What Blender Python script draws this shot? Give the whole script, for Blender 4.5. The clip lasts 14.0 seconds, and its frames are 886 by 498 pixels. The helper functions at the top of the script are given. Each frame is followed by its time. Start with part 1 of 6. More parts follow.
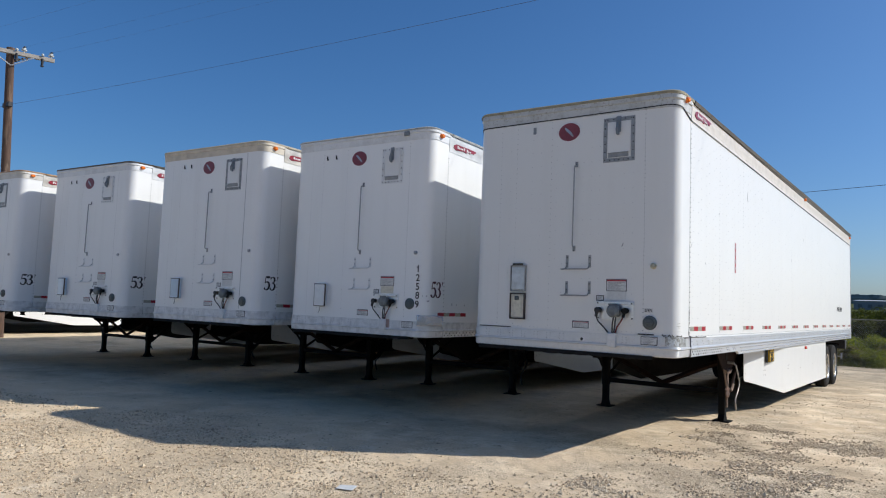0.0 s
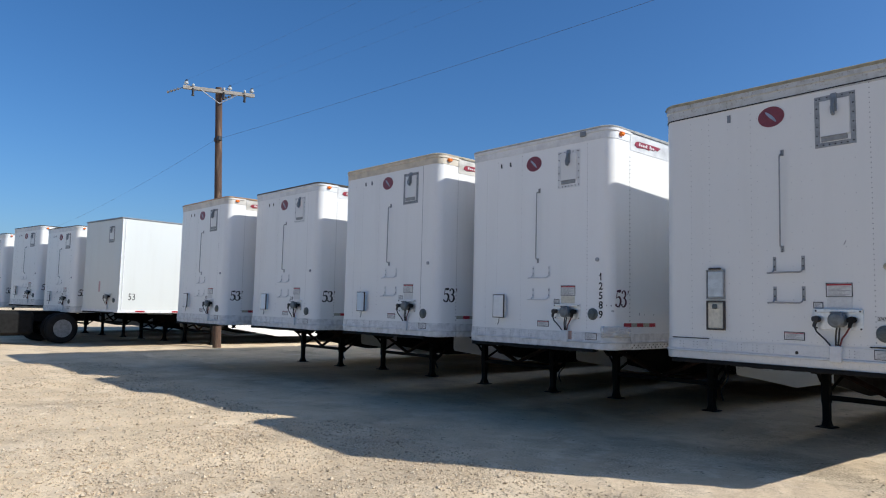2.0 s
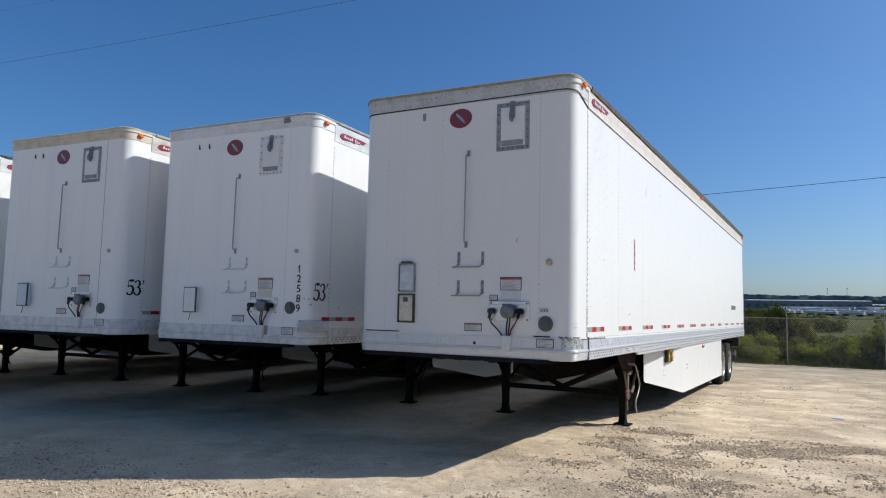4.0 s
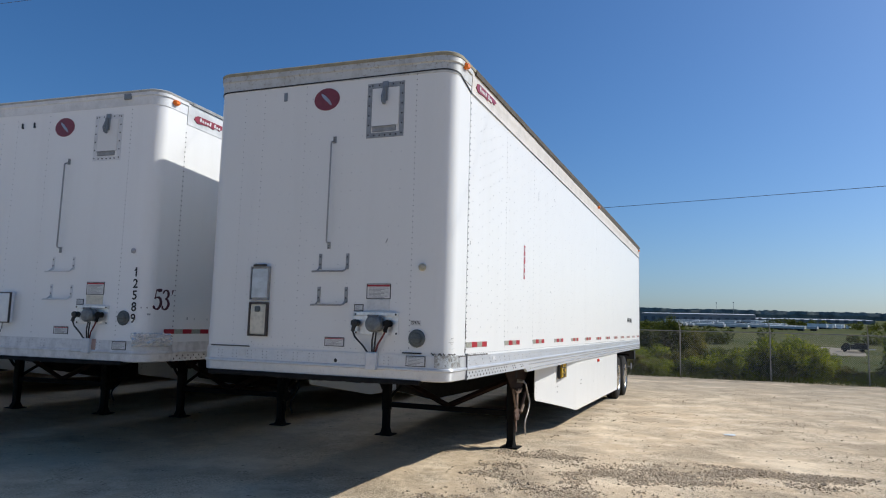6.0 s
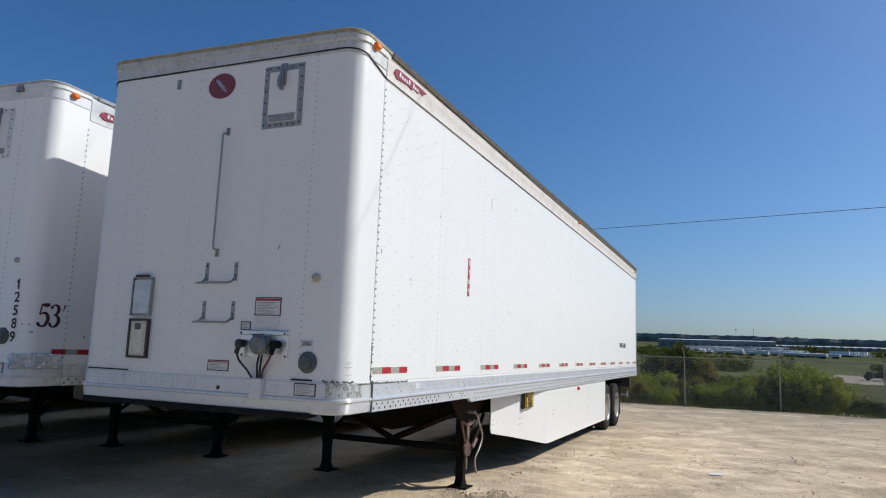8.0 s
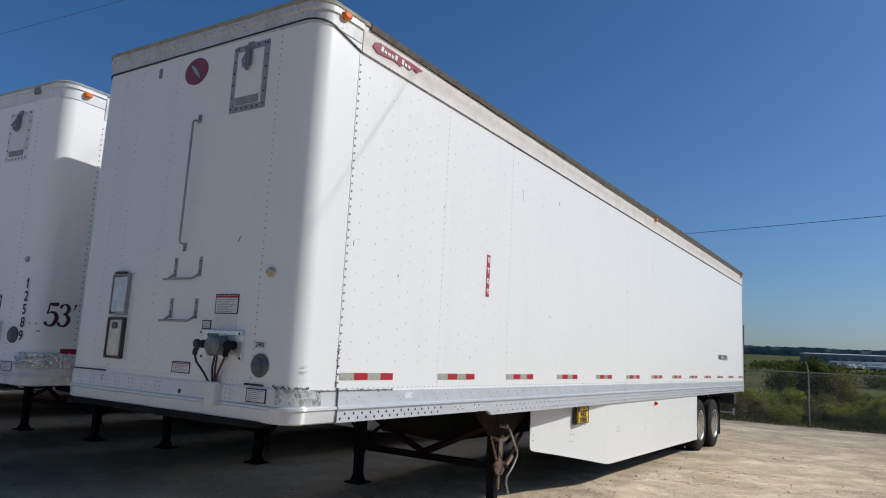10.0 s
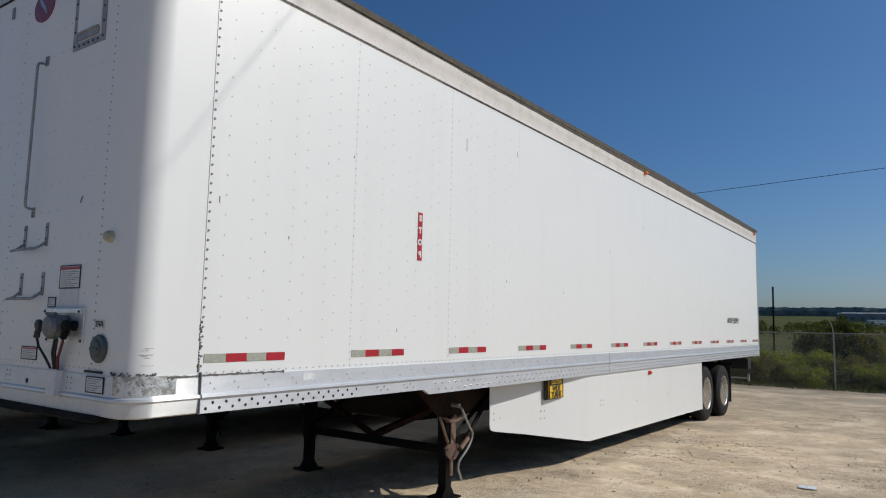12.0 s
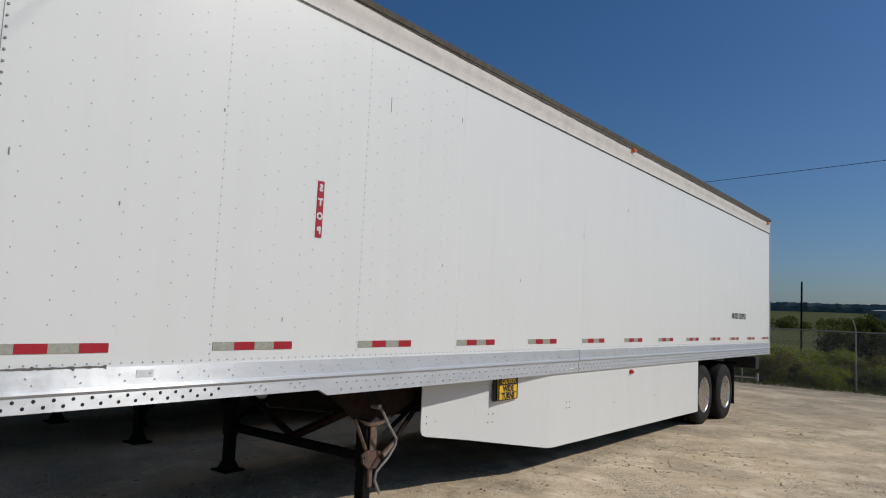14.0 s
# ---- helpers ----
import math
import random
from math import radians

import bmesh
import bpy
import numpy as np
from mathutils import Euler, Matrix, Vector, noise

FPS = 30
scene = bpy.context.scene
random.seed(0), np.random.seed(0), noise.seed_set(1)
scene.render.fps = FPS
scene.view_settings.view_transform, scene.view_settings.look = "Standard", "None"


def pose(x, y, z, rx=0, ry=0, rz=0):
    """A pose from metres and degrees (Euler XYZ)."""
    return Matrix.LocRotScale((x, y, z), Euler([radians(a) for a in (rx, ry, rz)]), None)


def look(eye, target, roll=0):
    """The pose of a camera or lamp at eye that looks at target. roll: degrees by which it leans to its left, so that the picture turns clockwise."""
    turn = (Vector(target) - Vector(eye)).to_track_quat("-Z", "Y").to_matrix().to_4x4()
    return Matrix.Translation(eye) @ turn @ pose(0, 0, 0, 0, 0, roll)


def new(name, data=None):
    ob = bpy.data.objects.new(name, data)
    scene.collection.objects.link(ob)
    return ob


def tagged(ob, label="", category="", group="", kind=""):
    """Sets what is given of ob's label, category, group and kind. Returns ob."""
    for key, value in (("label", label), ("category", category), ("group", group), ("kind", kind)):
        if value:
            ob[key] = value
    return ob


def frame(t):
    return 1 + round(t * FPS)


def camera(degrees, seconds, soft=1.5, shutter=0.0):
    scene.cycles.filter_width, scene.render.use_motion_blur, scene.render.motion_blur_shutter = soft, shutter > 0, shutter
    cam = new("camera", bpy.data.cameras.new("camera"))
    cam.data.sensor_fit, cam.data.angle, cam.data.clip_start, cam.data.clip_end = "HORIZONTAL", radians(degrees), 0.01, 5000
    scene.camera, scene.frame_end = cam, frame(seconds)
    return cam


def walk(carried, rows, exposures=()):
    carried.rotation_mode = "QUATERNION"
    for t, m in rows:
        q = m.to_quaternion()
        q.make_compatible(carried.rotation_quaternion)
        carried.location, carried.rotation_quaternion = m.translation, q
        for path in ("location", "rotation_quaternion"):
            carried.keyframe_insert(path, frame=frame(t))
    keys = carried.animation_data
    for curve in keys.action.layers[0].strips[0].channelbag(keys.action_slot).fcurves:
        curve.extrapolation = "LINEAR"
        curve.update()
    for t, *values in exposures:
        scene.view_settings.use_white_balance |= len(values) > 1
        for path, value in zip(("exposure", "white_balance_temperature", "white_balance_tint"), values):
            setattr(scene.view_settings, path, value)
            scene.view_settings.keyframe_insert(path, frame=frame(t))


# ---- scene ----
cam = camera(65.7, 14.0, soft=1.1)
PATH = [
    (0, (2.318, -7.341, 1.568), (1.133, -5.737, 1.729), 2.2),
    (0.5, (2.272, -7.241, 1.571), (1.032, -5.678, 1.711), 1.8),
    (1, (2.141, -7.148, 1.591), (0.761, -5.71, 1.753), 1.7),
    (1.5, (2.105, -7.093, 1.606), (0.597, -5.79, 1.776), 1.7),
    (2, (2.098, -7.066, 1.614), (0.539, -5.824, 1.781), 1.3),
    (2.5, (2.115, -7.044, 1.606), (0.684, -5.655, 1.758), 1.2),
    (3, (2.136, -6.946, 1.585), (0.949, -5.342, 1.711), 1.0),
    (3.5, (2.153, -6.755, 1.579), (1.073, -5.077, 1.713), 1.1),
    (4, (2.158, -6.533, 1.554), (1.188, -4.793, 1.736), 1.3),
    (4.2, (2.135, -6.415, 1.558), (1.243, -4.637, 1.761), 1.1),
    (6.3, (2.093, -5.306, 1.575), (1.363, -3.458, 1.802), 1.6),
    (6.5, (2.112, -5.195, 1.572), (1.379, -3.349, 1.81), 1.6),
    (7, (2.274, -4.881, 1.569), (1.512, -3.048, 1.812), 1.9),
    (7.5, (2.411, -4.581, 1.562), (1.667, -2.743, 1.826), 2.0),
    (8, (2.563, -4.273, 1.588), (1.788, -2.452, 1.876), 2.1),
    (8.2, (2.643, -4.157, 1.57), (1.825, -2.352, 1.846), 2.4),
    (10.3, (3.211, -3.013, 1.596), (2.118, -1.365, 1.894), 3.0),
    (10.5, (3.221, -2.89, 1.587), (2.13, -1.238, 1.87), 3.0),
    (11, (3.274, -2.593, 1.594), (2.21, -0.919, 1.854), 2.0),
    (11.5, (3.369, -2.28, 1.611), (2.282, -0.618, 1.851), 0.7),
    (12, (3.425, -2.007, 1.625), (2.272, -0.387, 1.844), 1.2),
    (12.5, (3.435, -1.719, 1.64), (2.25, -0.125, 1.868), 1.4),
    (13, (3.475, -1.424, 1.674), (2.28, 0.165, 1.886), 1.7),
    (13.5, (3.562, -1.107, 1.695), (2.346, 0.471, 1.879), 2.5),
    (14, (3.609, -0.764, 1.675), (2.39, 0.812, 1.855), 2.6),
]
walk(cam, [(t, look(eye, target, roll)) for t, eye, target, roll in PATH], exposures=[(0, 0.15, 5750, 8), (1, 0.18, 5750, 8), (1.6, 0.34, 5750, 8), (2.2, 0.34, 5750, 8), (3, 0.18, 5750, 8), (4, 0.18, 5750, 8), (7, 0.06, 5750, 8), (8.2, 0.0, 5750, 8), (11, -0.28, 5800, 8), (12.5, -0.41, 5850, 8), (14, -0.58, 5850, 8)])
# ---------------------------------------------------------------- light
SUN = Vector((4.28, 3.14, 4.0)).normalized()          # towards the sun
world = bpy.data.worlds.new("sky")
scene.world = world
world.use_nodes = True
wn = world.node_tree
wn.nodes.clear()
sky = wn.nodes.new("ShaderNodeTexSky")
sky.sky_type = "NISHITA"
sky.sun_disc = False
sky.sun_elevation = math.asin(SUN.z)
sky.sun_rotation = math.atan2(SUN.x, SUN.y)
sky.altitude, sky.air_density, sky.dust_density, sky.ozone_density = 250, 1.0, 1.7, 6.0
bg = wn.nodes.new("ShaderNodeBackground")
bg.inputs["Strength"].default_value = 0.090
wo = wn.nodes.new("ShaderNodeOutputWorld")
deep = wn.nodes.new("ShaderNodeHueSaturation")
deep.inputs["Saturation"].default_value = 1.13
wn.links.new(sky.outputs[0], deep.inputs["Color"])
wn.links.new(deep.outputs[0], bg.inputs[0])
wn.links.new(bg.outputs[0], wo.inputs[0])
sun = new("sun", bpy.data.lights.new("sun", "SUN"))
sun.data.energy, sun.data.angle, sun.data.color = 4.35, radians(0.53), (1.0, 0.90, 0.76)
sun.matrix_world = look(SUN * 60, (0, 0, 0))


# ---------------------------------------------------------------- materials
class Mat:
    """A small builder of node materials in object space."""

    def __init__(self, name, colour=(0.5, 0.5, 0.5), rough=0.5, metal=0.0, spec=0.5):
        self.m = bpy.data.materials.new(name)
        self.m.use_nodes = True
        self.t = self.m.node_tree
        self.b = self.t.nodes["Principled BSDF"]
        self.b.inputs["Base Color"].default_value = (*colour, 1)
        self.b.inputs["Roughness"].default_value = rough
        self.b.inputs["Metallic"].default_value = metal
        self.b.inputs["Specular IOR Level"].default_value = spec
        self.co = self.node("ShaderNodeTexCoord").outputs["Object"]
        self.colour, self.height = None, None
        self.base = colour

    def node(self, kind, **sets):
        n = self.t.nodes.new(kind)
        for k, v in sets.items():
            n.inputs[k].default_value = v
        return n

    def link(self, a, b):
        self.t.links.new(a, b)

    def mapped(self, scale=(1, 1, 1)):
        n = self.node("ShaderNodeMapping")
        n.inputs["Scale"].default_value = scale
        self.link(self.co, n.inputs["Vector"])
        return n.outputs[0]

    def noise(self, scale, detail=4, rough=0.55, stretch=(1, 1, 1)):
        n = self.node("ShaderNodeTexNoise", Scale=scale, Detail=detail, Roughness=rough)
        self.link(self.mapped(stretch), n.inputs["Vector"])
        return n.outputs["Fac"]

    def cells(self, scale, stretch=(1, 1, 1)):
        n = self.node("ShaderNodeTexVoronoi", Scale=scale)
        self.link(self.mapped(stretch), n.inputs["Vector"])
        return n

    def ramp(self, fac, lo, hi):
        n = self.node("ShaderNodeMapRange")
        n.inputs["From Min"].default_value, n.inputs["From Max"].default_value = lo, hi
        self.link(fac, n.inputs["Value"])
        return n.outputs[0]

    def times(self, a, b):
        n = self.t.nodes.new("ShaderNodeMath")
        n.operation = "MULTIPLY"
        for i, v in enumerate((a, b)):
            if isinstance(v, (int, float)):
                n.inputs[i].default_value = v
            else:
                self.link(v, n.inputs[i])
        return n.outputs[0]

    def mix(self, fac, colour):
        """Lays a colour over what is there, by fac."""
        n = self.t.nodes.new("ShaderNodeMix")
        n.data_type = "RGBA"
        self.link(fac, n.inputs["Factor"])
        if self.colour is None:
            n.inputs["A"].default_value = (*self.base, 1)
        else:
            self.link(self.colour, n.inputs["A"])
        if isinstance(colour, tuple):
            n.inputs["B"].default_value = (*colour, 1)
        else:
            self.link(colour, n.inputs["B"])
        self.colour = n.outputs["Result"]
        self.link(self.colour, self.b.inputs["Base Color"])
        return self

    def rough(self, fac, lo, hi):
        n = self.node("ShaderNodeMapRange")
        n.inputs["To Min"].default_value, n.inputs["To Max"].default_value = lo, hi
        self.link(fac, n.inputs["Value"])
        self.link(n.outputs[0], self.b.inputs["Roughness"])
        return self

    def bump(self, fac, strength, distance):
        n = self.node("ShaderNodeBump", Strength=strength, Distance=distance)
        self.link(fac, n.inputs["Height"])
        if self.height is not None:
            self.link(self.height, n.inputs["Normal"])
        self.height = n.outputs[0]
        self.link(self.height, self.b.inputs["Normal"])
        return self

    def by_object(self, colours):
        n = self.node("ShaderNodeValToRGB")
        r = n.color_ramp
        while len(r.elements) < len(colours):
            r.elements.new(0.5)
        for i, c in enumerate(colours):
            r.elements[i].position = i / (len(colours) - 1)
            r.elements[i].color = (*c, 1)
        return n

    def islands(self, *colours):
        n = self.by_object(colours)
        self.link(self.node("ShaderNodeNewGeometry").outputs["Random Per Island"], n.inputs["Fac"])
        self.colour = n.outputs["Color"]
        self.link(self.colour, self.b.inputs["Base Color"])
        return self


def plain(name, colour, rough=0.5, metal=0.0, grain=0.12, scale=9.0, spec=0.5):
    """A plain surface with faint grain and dirt at two scales."""
    m = Mat(name, colour, rough, metal, spec)
    dark = tuple(c * (1 - grain * 2) for c in colour)
    m.mix(m.ramp(m.noise(scale), 0.42, 0.75), dark)
    m.mix(m.times(m.ramp(m.noise(scale * 7, 2), 0.5, 0.8), 0.5), dark)
    m.rough(m.noise(scale * 2), max(0.03, rough - 0.1), min(1, rough + 0.12))
    return m.m


def white_skin(name, colour, streak):
    """Painted sheet metal: faint waves, rain streaks and scuffs."""
    m = Mat(name, colour, 0.34)
    m.mix(m.times(m.ramp(m.noise(3.5, 5, 0.6, (1, 1, 0.12)), 0.5, 0.85), streak), (0.50, 0.49, 0.45))
    m.mix(m.times(m.ramp(m.noise(26, 3, 0.6, (1, 1, 0.3)), 0.62, 0.8), streak * 0.8), (0.42, 0.41, 0.38))
    m.mix(m.times(m.ramp(m.noise(0.9, 3), 0.45, 0.8), streak * 0.6), (0.66, 0.67, 0.66))
    m.rough(m.noise(5, 3), 0.26, 0.46)
    m.bump(m.noise(1.6, 2, 0.5, (1, 1, 0.5)), 0.12, 0.03)
    return m.m


WHITE = white_skin("white_painted_skin", (0.735, 0.735, 0.715), 0.13)
WHITE_FRESH = white_skin("fresh_white_skin", (0.83, 0.83, 0.815), 0.12)
WHITE_CHALKY = white_skin("chalky_white_skin", (0.60, 0.615, 0.59), 0.25)
WHITE_OLD = white_skin("aged_white_skin", (0.80, 0.80, 0.785), 0.2)
SKIRT = white_skin("skirt_white", (0.70, 0.70, 0.68), 0.2)


def aluminium(name, colour, rough, wear):
    m = Mat(name, colour, rough, 0.38)
    m.mix(m.times(m.ramp(m.noise(14, 4, 0.6, (1, 0.25, 1)), 0.45, 0.8), wear), (0.42, 0.42, 0.42))
    m.mix(m.times(m.ramp(m.noise(60, 3), 0.6, 0.75), wear), (0.30, 0.29, 0.27))
    m.rough(m.noise(20, 4, 0.6, (1, 0.2, 1)), rough - 0.05, rough + 0.10)
    m.bump(m.noise(6, 2), 0.08, 0.02)
    # drawn lengthways: the gloss spreads up and down
    m.b.inputs["Anisotropic"].default_value = 0.93
    up = m.node("ShaderNodeCombineXYZ")
    up.inputs["Z"].default_value = 1.0
    m.link(up.outputs[0], m.b.inputs["Tangent"])
    return m.m


RAIL = aluminium("mill_aluminium", (0.62, 0.635, 0.66), 0.30, 0.4)
NOSE_RAIL = aluminium("worn_nose_rail", (0.66, 0.665, 0.66), 0.32, 0.35)
RAIL_PAINTED = plain("white_painted_rail", (0.72, 0.725, 0.72), 0.42, 0.0, 0.17, 9)
SCUFFED = Mat("scuffed_aluminium", (0.66, 0.69, 0.71), 0.34, 0.6)
SCUFFED.mix(SCUFFED.ramp(SCUFFED.noise(22, 6, 0.75), 0.44, 0.56), (0.34, 0.335, 0.32))
SCUFFED.mix(SCUFFED.ramp(SCUFFED.noise(38, 4, 0.7), 0.60, 0.66), (0.10, 0.095, 0.085))
SCUFFED.mix(SCUFFED.ramp(SCUFFED.noise(55, 3, 0.7), 0.62, 0.68), (0.80, 0.80, 0.79))
SCUFFED.bump(SCUFFED.noise(30, 4, 0.7), 0.5, 0.006)
SCUFFED = SCUFFED.m
GREY_RIM = plain("dull_grey_rim", (0.34, 0.34, 0.33), 0.6, 0.1, 0.2, 9)
BLUE_BOX = plain("glossy_pale_blue_plastic", (0.58, 0.68, 0.76), 0.12, 0, 0.05, 8)
TRIM = Mat("weathered_grey_trim", (0.53, 0.535, 0.52), 0.5, 0.15)
TRIM.mix(TRIM.ramp(TRIM.noise(7, 5, 0.65, (1, 1, 0.5)), 0.46, 0.66), (0.42, 0.415, 0.385))
TRIM.mix(TRIM.times(TRIM.ramp(TRIM.noise(34, 4, 0.7), 0.56, 0.66), 0.8), (0.30, 0.275, 0.225))
TRIM.mix(TRIM.times(TRIM.ramp(TRIM.noise(22, 4, 0.7), 0.62, 0.70), 0.7), (0.68, 0.68, 0.66))
TRIM = TRIM.m
OLIVE = plain("weathered_olive_edge", (0.33, 0.295, 0.20), 0.7, 0.0, 0.2, 8)
CREAM = plain("cream_top_rail", (0.66, 0.63, 0.57), 0.5, 0.0, 0.16, 4)
HERO_TOP = plain("pale_pinkish_top_rail", (0.73, 0.69, 0.64), 0.5, 0.0, 0.09, 5)
TAN = plain("tan_weathered_trim", (0.52, 0.45, 0.33), 0.55, 0.0, 0.14, 5)
TAN_TRIM = plain("sun_yellowed_trim", (0.60, 0.54, 0.43), 0.55, 0.0, 0.16, 6)
RUST_TRIM = plain("rust_stained_roof_trim", (0.42, 0.27, 0.15), 0.6, 0.0, 0.22, 7)
WHITE_TRIM = plain("white_trim", (0.72, 0.73, 0.73), 0.45, 0.0, 0.12, 5)
LIP = plain("dirty_roof_edge", (0.085, 0.072, 0.052), 0.8, 0.0, 0.25, 12)
GREY_LIP = plain("chalky_grey_roof_edge", (0.42, 0.42, 0.40), 0.7, 0.0, 0.2, 8)
SEAL = plain("black_sealant", (0.015, 0.015, 0.017), 0.6)
RIVET_SEAM = plain("dull_seam_rivets", (0.30, 0.305, 0.31), 0.4, 0.4, 0.2, 60)
RIVET = plain("rivet_heads", (0.53, 0.535, 0.54), 0.36, 0.3, 0.2, 90)
SHINY = plain("bright_rivet_heads", (0.85, 0.86, 0.88), 0.22, 0.9, 0.06, 60)
FENCE_STEEL = plain("weathered_fence_steel", (0.30, 0.285, 0.245), 0.65, 0.1, 0.2, 15)
MESH_STEEL = plain("weathered_mesh_wire", (0.37, 0.355, 0.31), 0.7, 0.0, 0.2, 15)
FLOOR_WOOD = plain("dark_floor_boards", (0.035, 0.026, 0.02), 0.85, 0, 0.25, 4)
RIVET_DARK = plain("dark_bolt_heads", (0.05, 0.05, 0.055), 0.5, 0.3)
GALV = plain("galvanised_steel", (0.42, 0.43, 0.45), 0.45, 0.6, 0.15, 20)
STEEL = plain("black_painted_steel", (0.008, 0.0075, 0.007), 0.7, 0.0, 0.2, 12, 0.12)
RUSTY = Mat("rusty_brown_steel", (0.075, 0.045, 0.034), 0.75)
RUSTY.mix(RUSTY.ramp(RUSTY.noise(16, 5), 0.42, 0.66), (0.15, 0.075, 0.045))
RUSTY.mix(RUSTY.ramp(RUSTY.noise(40, 4), 0.52, 0.7), (0.035, 0.03, 0.028))
RUSTY.bump(RUSTY.noise(70, 3), 0.3, 0.004)
RUSTY = RUSTY.m
RUST_DARK = plain("dark_rusted_steel", (0.026, 0.014, 0.010), 0.85, 0, 0.25, 14, 0.12)
PALE_RUST = plain("rust_stained_steel", (0.19, 0.125, 0.085), 0.65, 0.2, 0.3, 22)
RIM = plain("polished_silver_rim", (0.66, 0.63, 0.58), 0.24, 0.95, 0.2, 9)
PALE_STEEL = plain("worn_bare_steel", (0.36, 0.34, 0.31), 0.5, 0.5, 0.2, 18)
RUBBER = Mat("tyre_rubber", (0.020, 0.019, 0.018), 0.85, 0, 0.15)
RUBBER.mix(RUBBER.times(RUBBER.ramp(RUBBER.noise(7, 4), 0.45, 0.8), 0.35), (0.06, 0.053, 0.043))
RUBBER.bump(RUBBER.noise(80, 2), 0.25, 0.003)
RUBBER = RUBBER.m
BLACK = plain("black_plastic", (0.018, 0.018, 0.02), 0.45)
RED = plain("red_reflective", (0.37, 0.010, 0.022), 0.35, 0.0, 0.10, 14)
SILVER = plain("silver_reflective", (0.38, 0.378, 0.315), 0.35, 0.1, 0.12, 40)
PALE_PRINT = plain("pale_printed_mark", (0.50, 0.50, 0.44), 0.4, 0.1, 0.12, 40)
CRIMSON = plain("crimson_enamel", (0.26, 0.012, 0.03), 0.35, 0.0, 0.2, 16)
DARK_RED = plain("faded_red_enamel", (0.205, 0.04, 0.05), 0.4, 0.0, 0.15, 16)
GREY_PAINT = plain("grey_paint", (0.23, 0.25, 0.27), 0.45, 0.2)
ORANGE = Mat("amber_lens", (0.85, 0.22, 0.015), 0.18)
ORANGE.mix(ORANGE.ramp(ORANGE.noise(60, 1), 0.4, 0.7), (0.72, 0.13, 0.01))
ORANGE = ORANGE.m
RED_LENS = plain("red_lens", (0.62, 0.05, 0.02), 0.2, 0, 0.08, 40)
YELLOW = plain("yellow_sign_face", (0.80, 0.50, 0.02), 0.35, 0, 0.06, 12)
FRAME_GREY = plain("dark_brown_frame", (0.062, 0.05, 0.045), 0.5, 0.2)
WHITE_PLASTIC = plain("white_plastic", (0.80, 0.81, 0.80), 0.25, 0, 0.05, 12)
PAPER = plain("white_label", (0.66, 0.66, 0.64), 0.5, 0, 0.08, 30)
INK = plain("black_ink", (0.012, 0.012, 0.014), 0.5)
INK_GREY = plain("grey_print", (0.25, 0.25, 0.26), 0.5)
MAROON = plain("maroon_numerals", (0.062, 0.014, 0.028), 0.45)
BRIGHT_STEEL = plain("bright_sheet_steel", (0.74, 0.75, 0.76), 0.32, 0.65, 0.12, 18)
BEIGE = plain("yellowed_plastic", (0.68, 0.64, 0.52), 0.45, 0, 0.12, 25)
OLD_LENS = plain("grimy_yellowed_lens", (0.50, 0.46, 0.33), 0.4, 0, 0.3, 30)
PALE_RUB = plain("grey_rubbed_paint", (0.50, 0.49, 0.45), 0.6, 0, 0.3, 40)
GREY_SMEAR = plain("grey_paint_smear", (0.45, 0.46, 0.47), 0.6, 0, 0.3, 40)
SOCKET_GREY = plain("worn_grey_casting", (0.19, 0.205, 0.21), 0.5, 0.35, 0.2, 25)
GLASSY = plain("milky_clear_lid", (0.58, 0.63, 0.66), 0.15, 0, 0.15, 12)
DARK_GREEN = plain("oxidised_casting", (0.115, 0.13, 0.13), 0.5, 0.4, 0.2, 25)
RED_HOSE = plain("red_hose", (0.13, 0.014, 0.018), 0.5)
ZINC = plain("weathered_zinc", (0.32, 0.33, 0.335), 0.5, 0.25, 0.18, 18)
DARK_RUBBER = plain("black_rubber", (0.018, 0.018, 0.018), 0.85, 0, 0.2, 9, 0.1)
FOIL = Mat("crumpled_foil_patch", (0.84, 0.83, 0.81), 0.24, 0.8)
FOIL.bump(FOIL.noise(45, 3, 0.6), 0.6, 0.012)
FOIL = FOIL.m
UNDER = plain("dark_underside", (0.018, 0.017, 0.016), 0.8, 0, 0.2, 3)


